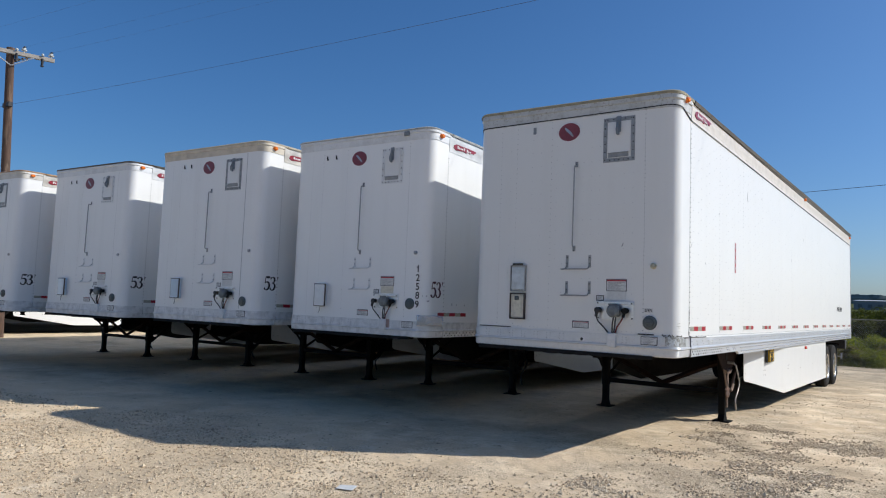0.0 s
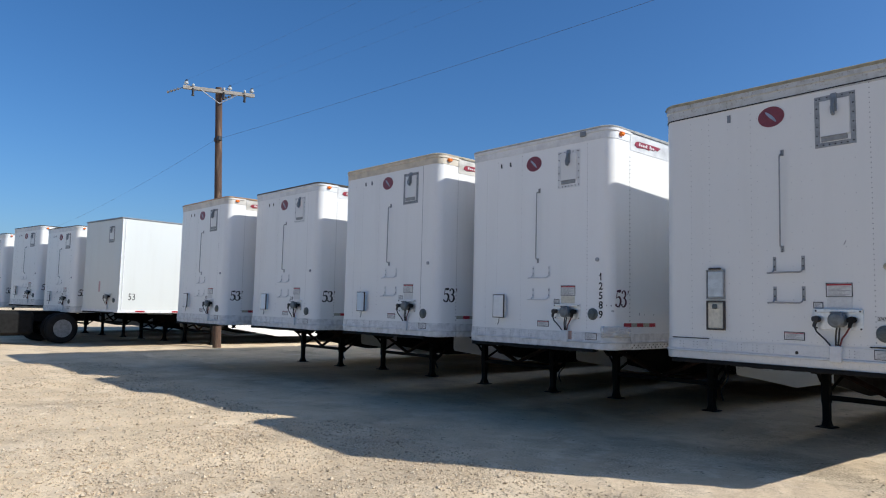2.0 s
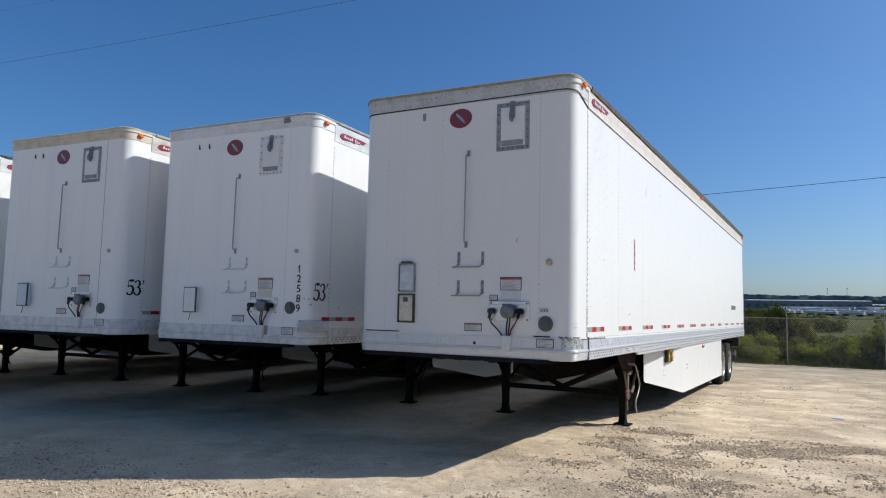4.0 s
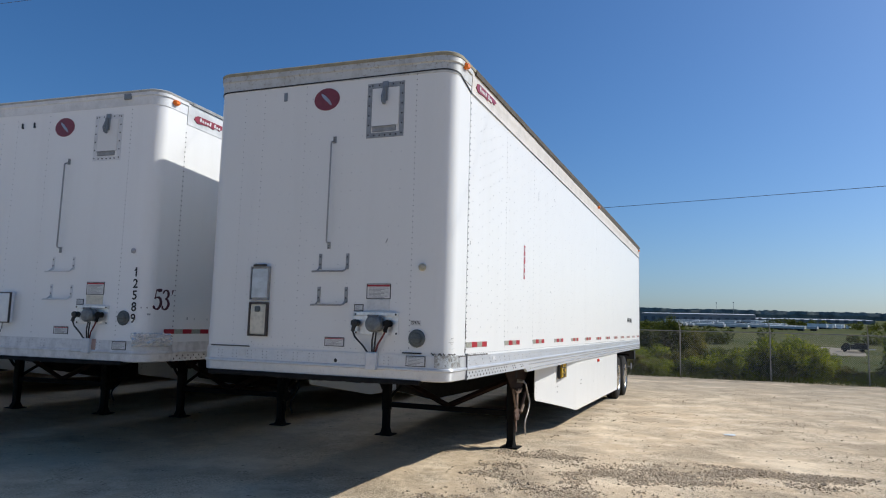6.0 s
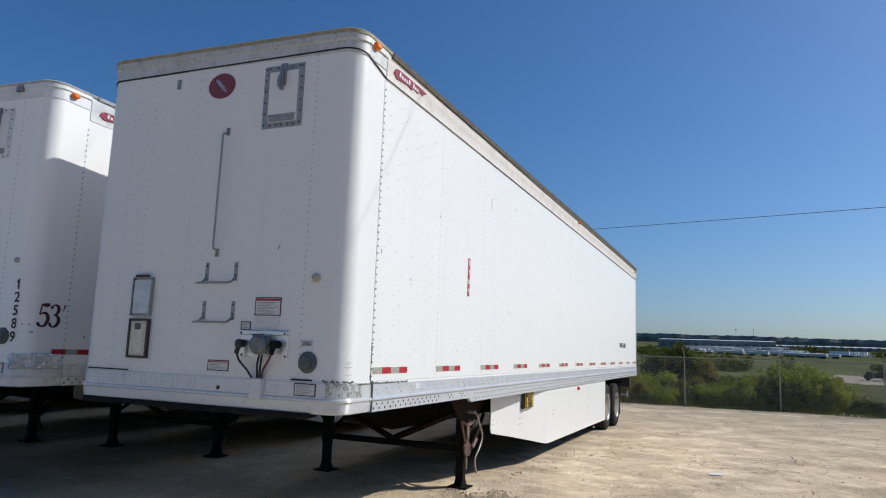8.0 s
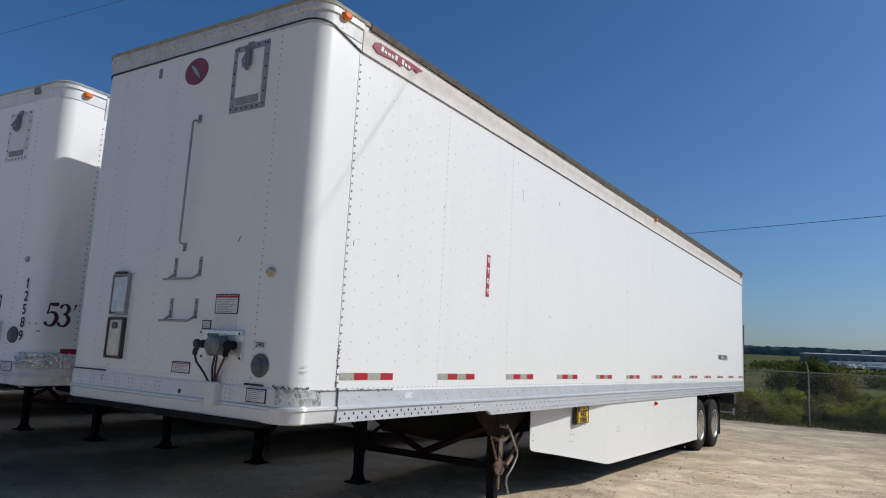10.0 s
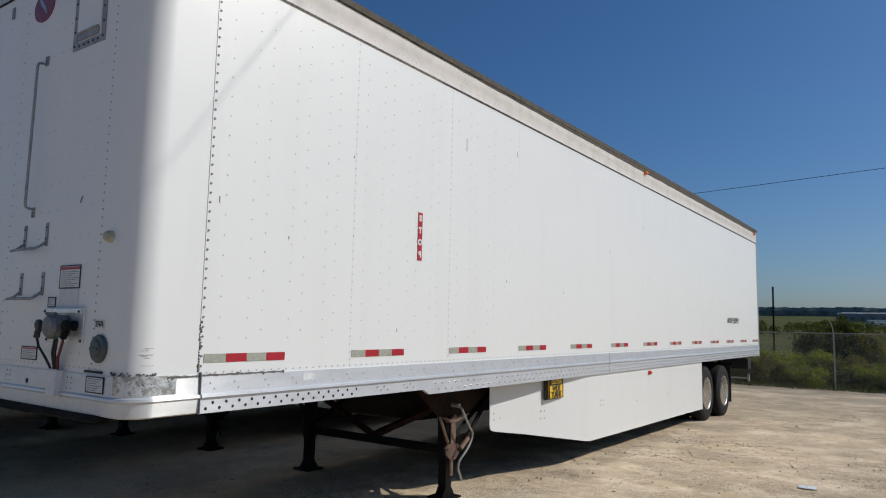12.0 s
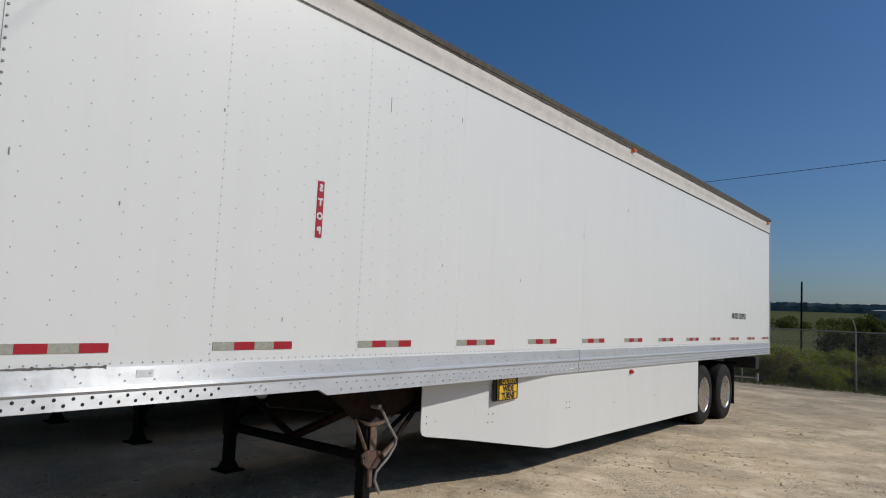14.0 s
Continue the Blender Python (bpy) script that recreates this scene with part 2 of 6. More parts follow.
# ---------------------------------------------------------------- geometry
class Geo:
    """Gathers faces for one mesh."""

    def __init__(self):
        self.v, self.f, self.k = [], [], []

    def add(self, vs, fs, k=0):
        n = len(self.v)
        self.v += [tuple(p) for p in vs]
        self.f += [tuple(n + i for i in f) for f in fs]
        self.k += [k] * len(fs)
        return self

    def box(self, x0, x1, y0, y1, z0, z1, b=0.0, k=0, m=None):
        """A box with its edges cut off by b."""
        xs, ys, zs = (min(x0, x1), max(x0, x1)), (min(y0, y1), max(y0, y1)), (min(z0, z1), max(z0, z1))
        b = min(b, (xs[1] - xs[0]) * 0.45, (ys[1] - ys[0]) * 0.45, (zs[1] - zs[0]) * 0.45)
        if b <= 0:
            vs = [(x, y, z) for x in xs for y in ys for z in zs]
            fs = [(0, 1, 3, 2), (4, 6, 7, 5), (0, 4, 5, 1), (2, 3, 7, 6), (0, 2, 6, 4), (1, 5, 7, 3)]
        else:
            vs = []
            for i in (0, 1):
                for j in (0, 1):
                    for l in (0, 1):
                        x, y, z = xs[i], ys[j], zs[l]
                        dx, dy, dz = b * (1 - 2 * i), b * (1 - 2 * j), b * (1 - 2 * l)
                        vs += [(x, y + dy, z + dz), (x + dx, y, z + dz), (x + dx, y + dy, z)]
            c = lambda i, j, l, a: 3 * (4 * i + 2 * j + l) + a
            fs = [(c(0, 0, 0, 0), c(0, 0, 1, 0), c(0, 1, 1, 0), c(0, 1, 0, 0)), (c(1, 0, 0, 0), c(1, 1, 0, 0), c(1, 1, 1, 0), c(1, 0, 1, 0)),
                  (c(0, 0, 0, 1), c(1, 0, 0, 1), c(1, 0, 1, 1), c(0, 0, 1, 1)), (c(0, 1, 0, 1), c(0, 1, 1, 1), c(1, 1, 1, 1), c(1, 1, 0, 1)),
                  (c(0, 0, 0, 2), c(0, 1, 0, 2), c(1, 1, 0, 2), c(1, 0, 0, 2)), (c(0, 0, 1, 2), c(1, 0, 1, 2), c(1, 1, 1, 2), c(0, 1, 1, 2))]
            for p in (0, 1):
                for q in (0, 1):
                    fs.append((c(p, q, 0, 0), c(p, q, 0, 1), c(p, q, 1, 1), c(p, q, 1, 0)))
                    fs.append((c(p, 0, q, 0), c(p, 0, q, 2), c(p, 1, q, 2), c(p, 1, q, 0)))
                    fs.append((c(0, p, q, 1), c(0, p, q, 2), c(1, p, q, 2), c(1, p, q, 1)))
                    fs += [(c(p, q, r, 0), c(p, q, r, 1), c(p, q, r, 2)) for r in (0, 1)]
        if m is not None:
            vs = [m @ Vector(p) for p in vs]
        return self.add(vs, fs, k)

    def ring(self, x0, x1, z0, z1, w, y0, y1, k=0):
        """A flat rectangular frame that faces -y, w wide."""
        o, i = [(x0, z0), (x1, z0), (x1, z1), (x0, z1)], [(x0 + w, z0 + w), (x1 - w, z0 + w), (x1 - w, z1 - w), (x0 + w, z1 - w)]
        vs = [(p[0], y, p[1]) for y in (y0, y1) for q in (o, i) for p in q]
        fs = []
        for j in range(4):
            n = (j + 1) % 4
            fs += [(j, n, 4 + n, 4 + j), (8 + j, 12 + j, 12 + n, 8 + n), (j, 8 + j, 8 + n, n), (4 + j, 4 + n, 12 + n, 12 + j)]
        return self.add(vs, fs, k)

    def tube(self, pts, r, n=8, k=0, closed=True, r2=None):
        """A round bar along points; r2: the radius at its far end."""
        pts = [Vector(p) for p in pts]
        rings, up = [], None
        for i, p in enumerate(pts):
            d = (pts[min(i + 1, len(pts) - 1)] - pts[max(i - 1, 0)]).normalized()
            if up is None:
                up = Vector((0, 0, 1)) if abs(d.z) < 0.9 else Vector((1, 0, 0))
            a = d.cross(up).normalized()
            up = a.cross(d)
            s = r if r2 is None else r + (r2 - r) * i / (len(pts) - 1)
            rings.append([p + s * (math.cos(2 * math.pi * j / n) * a + math.sin(2 * math.pi * j / n) * up) for j in range(n)])
        return self.loft(rings, k, closed)

    def loft(self, rings, k=0, closed=True):
        n = len(rings[0])
        fs = [(i * n + j, i * n + (j + 1) % n, (i + 1) * n + (j + 1) % n, (i + 1) * n + j) for i in range(len(rings) - 1) for j in range(n)]
        if closed:
            fs += [tuple(range(n - 1, -1, -1)), tuple((len(rings) - 1) * n + j for j in range(n))]
        return self.add([p for r in rings for p in r], fs, k)

    def lathe(self, profile, axis="x", at=(0, 0, 0), n=32, k=0, closed=True):
        """Turns (along, radius) pairs about an axis."""
        rings = []
        for a, r in profile:
            ring = []
            for j in range(n):
                c, s = r * math.cos(2 * math.pi * j / n), r * math.sin(2 * math.pi * j / n)
                p = {"x": (a, c, s), "y": (c, a, s), "z": (c, s, a)}[axis]
                ring.append(tuple(p[i] + at[i] for i in range(3)))
            rings.append(ring)
        return self.loft(rings, k, closed)

    def slab(self, poly, axis, a, b, k=0):
        """A flat polygon given thickness from a to b along an axis; poly holds the other two coordinates."""
        put = {"x": lambda p, t: (t, p[0], p[1]), "y": lambda p, t: (p[0], t, p[1]), "z": lambda p, t: (p[0], p[1], t)}[axis]
        return self.loft([[put(p, a) for p in poly], [put(p, b) for p in poly]], k)

    def dome(self, p, out, r=0.006, h=0.004, k=0, n=6):
        """A rivet head at p that stands out along an axis vector."""
        out = Vector(out)
        a = out.orthogonal().normalized()
        b = out.cross(a)
        p = Vector(p)
        ring = lambda s, t: [p + out * t + r * s * (math.cos(2 * math.pi * j / n) * a + math.sin(2 * math.pi * j / n) * b) for j in range(n)]
        vs = ring(1, -0.002) + ring(0.62, h)
        fs = [(j, (j + 1) % n, n + (j + 1) % n, n + j) for j in range(n)] + [tuple(range(n, 2 * n))]
        return self.add(vs, fs, k)

    def mesh(self, name, mats, angle=35):
        me = bpy.data.meshes.new(name)
        me.from_pydata(self.v, [], self.f)
        for m in mats if isinstance(mats, (list, tuple)) else [mats]:
            me.materials.append(m)
        if any(self.k):
            me.polygons.foreach_set("material_index", self.k)
        bm = bmesh.new()
        bm.from_mesh(me)
        if len(bm.faces) < 30000:
            bmesh.ops.recalc_face_normals(bm, faces=bm.faces)
        bm.to_mesh(me)
        bm.free()
        me.shade_smooth()
        me.set_sharp_from_angle(angle=radians(angle))
        return me


MESHES = {}


def part(name, geo, mats, parent, label="", key=None, angle=35):
    """One mesh object under a thing or a part. geo: a Geo, or a function that makes one; key: share the mesh under that key."""
    if key is None or key not in MESHES:
        g = geo() if callable(geo) else geo
        me = g.mesh(name, mats, angle)
        if key is not None:
            MESHES[key] = me
    else:
        me = MESHES[key]
    ob = new(name, me)
    ob.parent = parent
    return tagged(ob, label)


def lone(name, geo, mats, label, category, kind="", group="", at=None, angle=35):
    ob = part(name, geo, mats, None, "", None, angle)
    if at is not None:
        ob.matrix_world = at
    return tagged(ob, label, category, group, kind)


def base(name, m, label, category, group="", kind=""):
    """The Empty that carries a thing's parts."""
    ob = new(name)
    ob.empty_display_size = 0.2
    ob.matrix_world = m
    return tagged(ob, label, category, group, kind)


def lettering(name, text, size, mat, parent, m, label="", shear=0.0, squeeze=1.0, bold=0.0):
    """Flat letters a hair above a surface, by the built-in font."""
    key = ("text", text, size, mat.name, shear, squeeze, bold)
    if key not in MESHES:
        cu = bpy.data.curves.new(name, "FONT")
        cu.body, cu.size, cu.shear, cu.align_x, cu.align_y = text, size, shear, "CENTER", "CENTER"
        cu.extrude, cu.offset, cu.resolution_u = 0.0008, bold, 3
        cu.space_line = 0.86
        tmp = new("letters", cu)
        me = bpy.data.meshes.new_from_object(tmp.evaluated_get(bpy.context.evaluated_depsgraph_get()))
        bpy.data.objects.remove(tmp)
        me.name = name
        me.transform(Matrix.Diagonal((squeeze, 1, 1, 1)))
        me.materials.clear()
        me.materials.append(mat)
        MESHES[key] = me
    ob = new(name, MESHES[key])
    ob.parent = parent
    ob.matrix_local = m
    return tagged(ob, label)


FACE_FRONT = pose(0, 0, 0, 90, 0, 0)            # letters that face -y
FACE_SIDE = pose(0, 0, 0, 90, 0, 90)            # letters that face +x


def on_front(x, z, y=-0.003):
    return Matrix.Translation((x, y, z)) @ FACE_FRONT


def on_side(y, z, x=0.003):
    return Matrix.Translation((x, y, z)) @ FACE_SIDE


# ---------------------------------------------------------------- ground
def smooth(a, b, t):
    t = max(0.0, min(1.0, (t - a) / (b - a)))
    return t * t * (3 - 2 * t)


def ground_z(x, y):
    """The lot, the bank behind the fence and the wide valley."""
    lot = -0.013 * max(0.0, y - 8.5)
    lot += 0.028 * (noise.noise((x * 0.35, y * 0.35, 1.7))) + 0.012 * noise.noise((x * 1.3, y * 1.3, 4.2))
    lot += 0.011 * noise.noise((x * 2.9, y * 2.9, 8.3)) + 0.006 * noise.noise((x * 5.7, y * 5.7, 2.6))
    if x < -17:
        lot += 0.10 * smooth(-17, -21, x)
    far = -9.0 + 0.0268 * y + 2.0 * noise.noise((x * 0.004, y * 0.004, 9.1))
    w = smooth(25.5, 150, y)
    return lot * (1 - w) + far * w if w > 0 else lot


def steps(spans):
    out = []
    for a, b, d in spans:
        n = max(1, round((b - a) / d))
        out += [a + (b - a) * i / n for i in range(n)]
    return out + [spans[-1][1]]


def ground():
    xs = steps([(-2500, -300, 220), (-300, -60, 24), (-60, -24, 2.0), (-24, -8, 0.6), (-8, -1.5, 0.16), (-1.5, 7, 0.085), (7, 10, 0.2), (10, 24, 1.0), (24, 80, 6), (80, 400, 32), (400, 2500, 210)])
    ys = steps([(-300, -40, 26), (-40, -10, 2.5), (-10, -6.5, 0.3), (-6.5, 10, 0.085), (10, 16, 0.16), (16, 27, 0.4), (27, 60, 3), (60, 200, 10), (200, 900, 50), (900, 4200, 220)])
    g = Geo()
    vs = [(x, y, ground_z(x, y)) for y in ys for x in xs]
    n = len(xs)
    fs = [(j * n + i, j * n + i + 1, (j + 1) * n + i + 1, (j + 1) * n + i) for j in range(len(ys) - 1) for i in range(n - 1)]
    g.add(vs, fs)
    m = Mat("pale_caliche_dirt", (0.599, 0.467, 0.312), 0.95, 0, 0.03)
    m.mix(m.ramp(m.noise(0.45, 6, 0.6), 0.42, 0.62), (0.694, 0.561, 0.394))
    m.mix(m.times(m.ramp(m.noise(1.9, 5, 0.58), 0.51, 0.61), 0.8), (0.769, 0.639, 0.463))
    m.mix(m.times(m.ramp(m.noise(1.1, 4, 0.55), 0.51, 0.62), 0.8), (0.812, 0.670, 0.475))
    m.mix(m.times(m.ramp(m.noise(0.75, 6, 0.62), 0.50, 0.59), 0.7), (0.393, 0.312, 0.215))
    m.mix(m.times(m.ramp(m.noise(5.0, 6, 0.75), 0.56, 0.66), 0.5), (0.449, 0.353, 0.240))
    m.mix(m.times(m.ramp(m.noise(9.0, 6, 0.8), 0.55, 0.64), 0.55), (0.802, 0.664, 0.484))
    m.mix(m.times(m.ramp(m.noise(24, 5, 0.8), 0.60, 0.65), 0.6), (0.299, 0.228, 0.156))
    pebbles = m.cells(48)
    patch = m.ramp(m.noise(0.9, 6, 0.68), 0.45, 0.57)
    peb = m.times(m.ramp(pebbles.outputs["Distance"], 0.40, 0.16), patch)
    m.mix(m.times(peb, 0.5), (0.705, 0.582, 0.420))
    m.mix(m.times(m.times(m.ramp(pebbles.outputs["Distance"], 0.5, 0.66), patch), 0.7), (0.257, 0.203, 0.136))
    # grass and fields take over behind the fence line
    sep = m.node("ShaderNodeSeparateXYZ")
    m.link(m.co, sep.inputs[0])
    sandy = m.times(m.ramp(sep.outputs["X"], 0.5, -5.0), m.ramp(m.noise(0.5, 6, 0.7), 0.34, 0.56))
    m.mix(m.times(sandy, 0.7), (0.74, 0.585, 0.385))
    m.mix(m.times(m.ramp(m.noise(75, 3, 0.7), 0.62, 0.68), 0.5), (0.21, 0.165, 0.115))
    m.mix(m.times(m.ramp(m.noise(6.5, 4, 0.8, (1.0, 0.7, 1)), 0.64, 0.68), 0.85), (0.13, 0.105, 0.075))
    litter_zone = m.times(m.ramp(sep.outputs["Y"], 7.0, 21.0), m.ramp(m.noise(0.6, 6, 0.66), 0.34, 0.56))
    m.mix(m.times(litter_zone, 0.85), (0.355, 0.30, 0.22))
    green = m.ramp(sep.outputs["Y"], 24.2, 26.5)
    field = m.node("ShaderNodeValToRGB")
    r = field.color_ramp
    r.elements[0].position, r.elements[0].color = 0.35, (0.048, 0.062, 0.020, 1)
    r.elements[1].position, r.elements[1].color = 0.62, (0.115, 0.112, 0.045, 1)
    m.link(m.noise(0.02, 8, 0.72), field.inputs["Fac"])
    m.mix(green, field.outputs["Color"])
    m.bump(m.noise(2.6, 5, 0.58), 0.8, 0.07)
    m.bump(peb, 0.8, 0.010)
    m.bump(m.noise(48, 6, 0.8), 0.8, 0.009)
    ob = lone("ground", g, m.m, "pale dusty gravel lot running into green valley", "ground", "structure", angle=180)
    return ob


ground()


# ---------------------------------------------------------------- box trailers
W, LEN, R = 2.59, 16.0, 0.155          # width, length, radius of the front corners
PITCH, FIRST = 1.235, 0.45            # side panels


def nose(y_end, n=9):
    """Plan points and outward normals round the front, from the right side to the left."""
    pts = [(0, y_end, 1, 0)]
    for i in range(n):
        a = math.pi / 2 * i / (n - 1)
        pts.append((-R + R * math.cos(a), R - R * math.sin(a), math.cos(a), -math.sin(a)))
    for i in range(n):
        a = math.pi / 2 * i / (n - 1)
        pts.append((-W + R - R * math.sin(a), R - R * math.cos(a), -math.sin(a), -math.cos(a)))
    return pts + [(-W, y_end, -1, 0)]


def side(y0, y1, right=True, n=1):
    x, s = (0, 1) if right else (-W, -1)
    return [(x, y0 + (y1 - y0) * i / n, s, 0) for i in range(n + 1)]


def band(pts, profile, k=0, g=None, drop=None):
    """Carries a closed profile of (out, z) along plan points. drop: lowers z by a function of the way back from the front."""
    g = g or Geo()
    rings = [[(x + nx * o, y + ny * o, z - (drop(x, y) if drop else 0)) for o, z in profile] for x, y, nx, ny in pts]
    return g.loft(rings, k, True)


def body_shell():
    g = Geo()
    pts = [(x, y) for x, y, _, _ in nose(LEN)]
    return g.slab(pts, "z", 1.30, 3.98)


def rivet_lines(side_too):
    """Rivet heads on the front and the right side."""
    g = Geo()
    col = lambda a, b, d: [a + d * i for i in range(int((b - a) / d) + 1)]
    if side_too:
        for x in (-0.50, -0.60, -0.90, -1.0, -1.10, -1.36, -1.45, -1.66, -1.78, -2.09):
            for i, z in enumerate(col(1.42 + 0.06 * (round(x * 100) % 2), 3.8, 0.17)):
                g.dome((x, 0, z), (0, -1, 0), 0.005, 0.003)
        for x in col(-2.2, -0.3, 0.055):
            g.dome((x, 0, 1.345), (0, -1, 0), 0.005, 0.003)
        for k in range(1, 13):
            y = FIRST + PITCH * k
            for z in col(1.36, 3.73, 0.056):
                g.dome((0, y - 0.012, z), (1, 0, 0), 0.006 if y < 4 else 0.0045, 0.004 if y < 4 else 0.0025)
            for dy in (0.10, 0.30, 0.41, 0.63, 0.74, 0.94, 1.04):
                for z in col(1.52 + (0.05 if dy in (0.41, 0.74, 1.04) else 0), 3.7, 0.122):
                    if y + dy < LEN - 0.1:
                        g.dome((0, y + dy, z), (1, 0, 0), 0.005 if y < 4 else 0.0038, 0.003 if y < 4 else 0.002)
        for dy in (0.10, 0.30, 0.41, 0.63, 0.74, 0.94, 1.04):
            for z in col(1.52 + (0.05 if dy in (0.41, 0.74, 1.04) else 0), 3.7, 0.122):
                g.dome((0, FIRST + dy, z), (1, 0, 0), 0.0052, 0.003)
        for y in col(0.48, LEN - 0.1, 0.06):
            g.dome((0, y, 1.322), (1, 0, 0), 0.006, 0.004)
            if y < 9:
                g.dome((0.006, y + 0.02, 3.80), (1, 0, 0), 0.005, 0.003)
        for i in range(40):
            a = i / 39 * math.pi / 2
            g.dome((-R + (R + 0.002) * math.cos(a), R - (R + 0.002) * math.sin(a), 3.90 - 0.07 * smooth(0, 0.4, R - R * math.sin(a))), (math.cos(a), -math.sin(a), 0), 0.005, 0.003)
        for x in col(-2.3, -0.3, 0.075):
            g.dome((x, -0.007, 3.90), (0, -1, 0), 0.005, 0.003)
    return g


def seam_rivets():
    """The close-set rivet columns of the front sheets and of the first side seam."""
    g = Geo()
    for x, d in ((-0.365, 0.048), (-2.0, 0.062), (-1.52, 0.07), (-2.225, 0.06)):
        z = 1.37
        while z < 3.83:
            g.dome((x, 0, z), (0, -1, 0), 0.0065 if x > -1 else 0.005, 0.004)
            z += d
    for i in range(42):
        g.dome((0, FIRST - 0.012, 1.36 + 0.056 * i), (1, 0, 0), 0.0085, 0.007, n=8)
    return g


def rail_rivets():
    g = Geo()
    y = 0.5
    while y < LEN - 0.15:
        g.dome((0.0125, y, 1.262), (1, 0, 0), 0.007, 0.005)
        g.dome((0.0125, y + 0.03, 1.228), (1, 0, 0), 0.007, 0.005)
        y += 0.17 if int(y * 10) % 3 else 0.23
    y = 2.72
    while y < LEN - 0.2:
        g.dome((0.0105, y, 1.135), (1, 0, 0), 0.0095, 0.007, n=8)
        g.dome((0.0105, y + 0.05, 1.085), (1, 0, 0), 0.0095, 0.007, n=8)
        y += 0.10
    for y in (1.98, 2.06, 2.30, 2.38):
        g.dome((0.0105, y, 1.15), (1, 0, 0), 0.0095, 0.007, n=8)
        g.dome((0.0105, y + 0.04, 1.125), (1, 0, 0), 0.0095, 0.007, n=8)
    return g


def front_rail_rivets():
    """Small groups of rivets along the front rail, one group over each floor member."""
    g = Geo()
    for i in range(9):
        x = -2.35 + 0.17 * i + (0.42 if i > 6 else 0)
        for dx in (-0.022, 0.022):
            for z in (1.225, 1.255, 1.285):
                g.dome((x + dx, -0.0105, z), (0, -1, 0), 0.0055, 0.004)
    return g


def rail_holes():
    g = Geo()
    y, i = 0.48, 0
    while y < 1.78:
        g.dome((0.013, y, 1.15 if i % 2 else 1.118), (1, 0, 0), 0.010, 0.001, n=8)
        y, i = y + 0.047, i + 1
    return g


SIDE_RAIL = [(-0.02, 1.302), (0.012, 1.302), (0.014, 1.205), (0.026, 1.198), (0.028, 1.184), (0.020, 1.176), (0.010, 1.172), (0.010, 1.092), (-0.02, 1.092)]
SIDE_RAIL_LOW = SIDE_RAIL[:7] + [(0.010, 1.050), (-0.02, 1.050)]


def side_rail(right=True):
    g = Geo()
    band(side(FIRST - 0.01, 2.56, right), SIDE_RAIL, 0, g)
    s = 1 if right else -1
    x = 0 if right else -W
    a = [(x + s * o, 2.56, z) for o, z in SIDE_RAIL]
    b = [(x + s * o, 2.64, z) for o, z in SIDE_RAIL_LOW]
    g.loft([a, b])
    band(side(2.64, 6.53, right), SIDE_RAIL_LOW, 0, g)
    band(side(6.545, LEN - 0.05, right), SIDE_RAIL_LOW, 0, g)
    return g


FRONT_RAIL = [(-0.02, 1.312), (0.010, 1.312), (0.012, 1.205), (0.024, 1.198), (0.026, 1.184), (0.014, 1.174), (0.008, 1.10), (-0.02, 1.09)]
FRONT_TRIM = [(-0.02, 3.86), (0.006, 3.86), (0.008, 3.955), (0.020, 3.965), (0.018, 4.015), (-0.02, 4.018)]


def printed_label(name, x0, x1, z0, z1, parent, lines, head=None, y=0.0, label="", back=None, rim=True):
    """A label with unreadable print as bars, on the front wall."""
    w, h = x1 - x0, z1 - z0
    ob = part(name, Geo().box(x0, x1, y - 0.004, y, z0, z1), back or PAPER, parent, label)
    if rim:
        part("border", Geo().ring(x0 - 0.006, x1 + 0.006, z0 - 0.006, z1 + 0.006, 0.0065, y - 0.005, y), SEAL, ob)
    top = z1
    if head:
        part("heading", Geo().box(x0 + 0.002, x1 - 0.002, y - 0.006, y - 0.003, z1 - 0.16 * h, z1 - 0.004), head, ob)
        top = z1 - 0.2 * h
    if lines:
        g = Geo()
        for i in range(lines):
            z = top - (i + 0.7) * (top - z0) / (lines + 0.5)
            g.box(x0 + w * 0.08, x1 - w * (0.08 + 0.16 * ((i * 7) % 3)), y - 0.0055, y - 0.003, z - 0.16 * (top - z0) / (lines + 0.5), z + 0.16 * (top - z0) / (lines + 0.5))
        tagged(part("print", g, INK_GREY, ob), kind="stuff")
    return ob


def tape(y, parent, first=False, z=1.378):
    g = Geo()
    q = 0.152
    for i in range(4):
        g.box(-0.001, 0.0035, y + i * q, y + (i + 1) * q - 0.001, z, z + 0.05, 0, i % 2)
        if i % 2 == 0:
            g.lathe([(0.0035, 0.016), (0.0042, 0.016), (0.0042, 0.019), (0.0035, 0.019)], "x", (0, y + (i + 0.5) * q, z + 0.025), 14, 2, False)
    return part("reflective_tape", g, [SILVER, RED, PALE_PRINT], parent, "red and silver reflective tape", key=None if first else ("tape", round(y, 2), z))


def bolt_heads(spots, y=-0.009, r=0.0075, h=0.004):
    """Bolt heads on the front at (x, z) spots."""
    g = Geo()
    for x, z in spots:
        g.dome((x, y, z), (0, -1, 0), r, h, n=7)
    return g


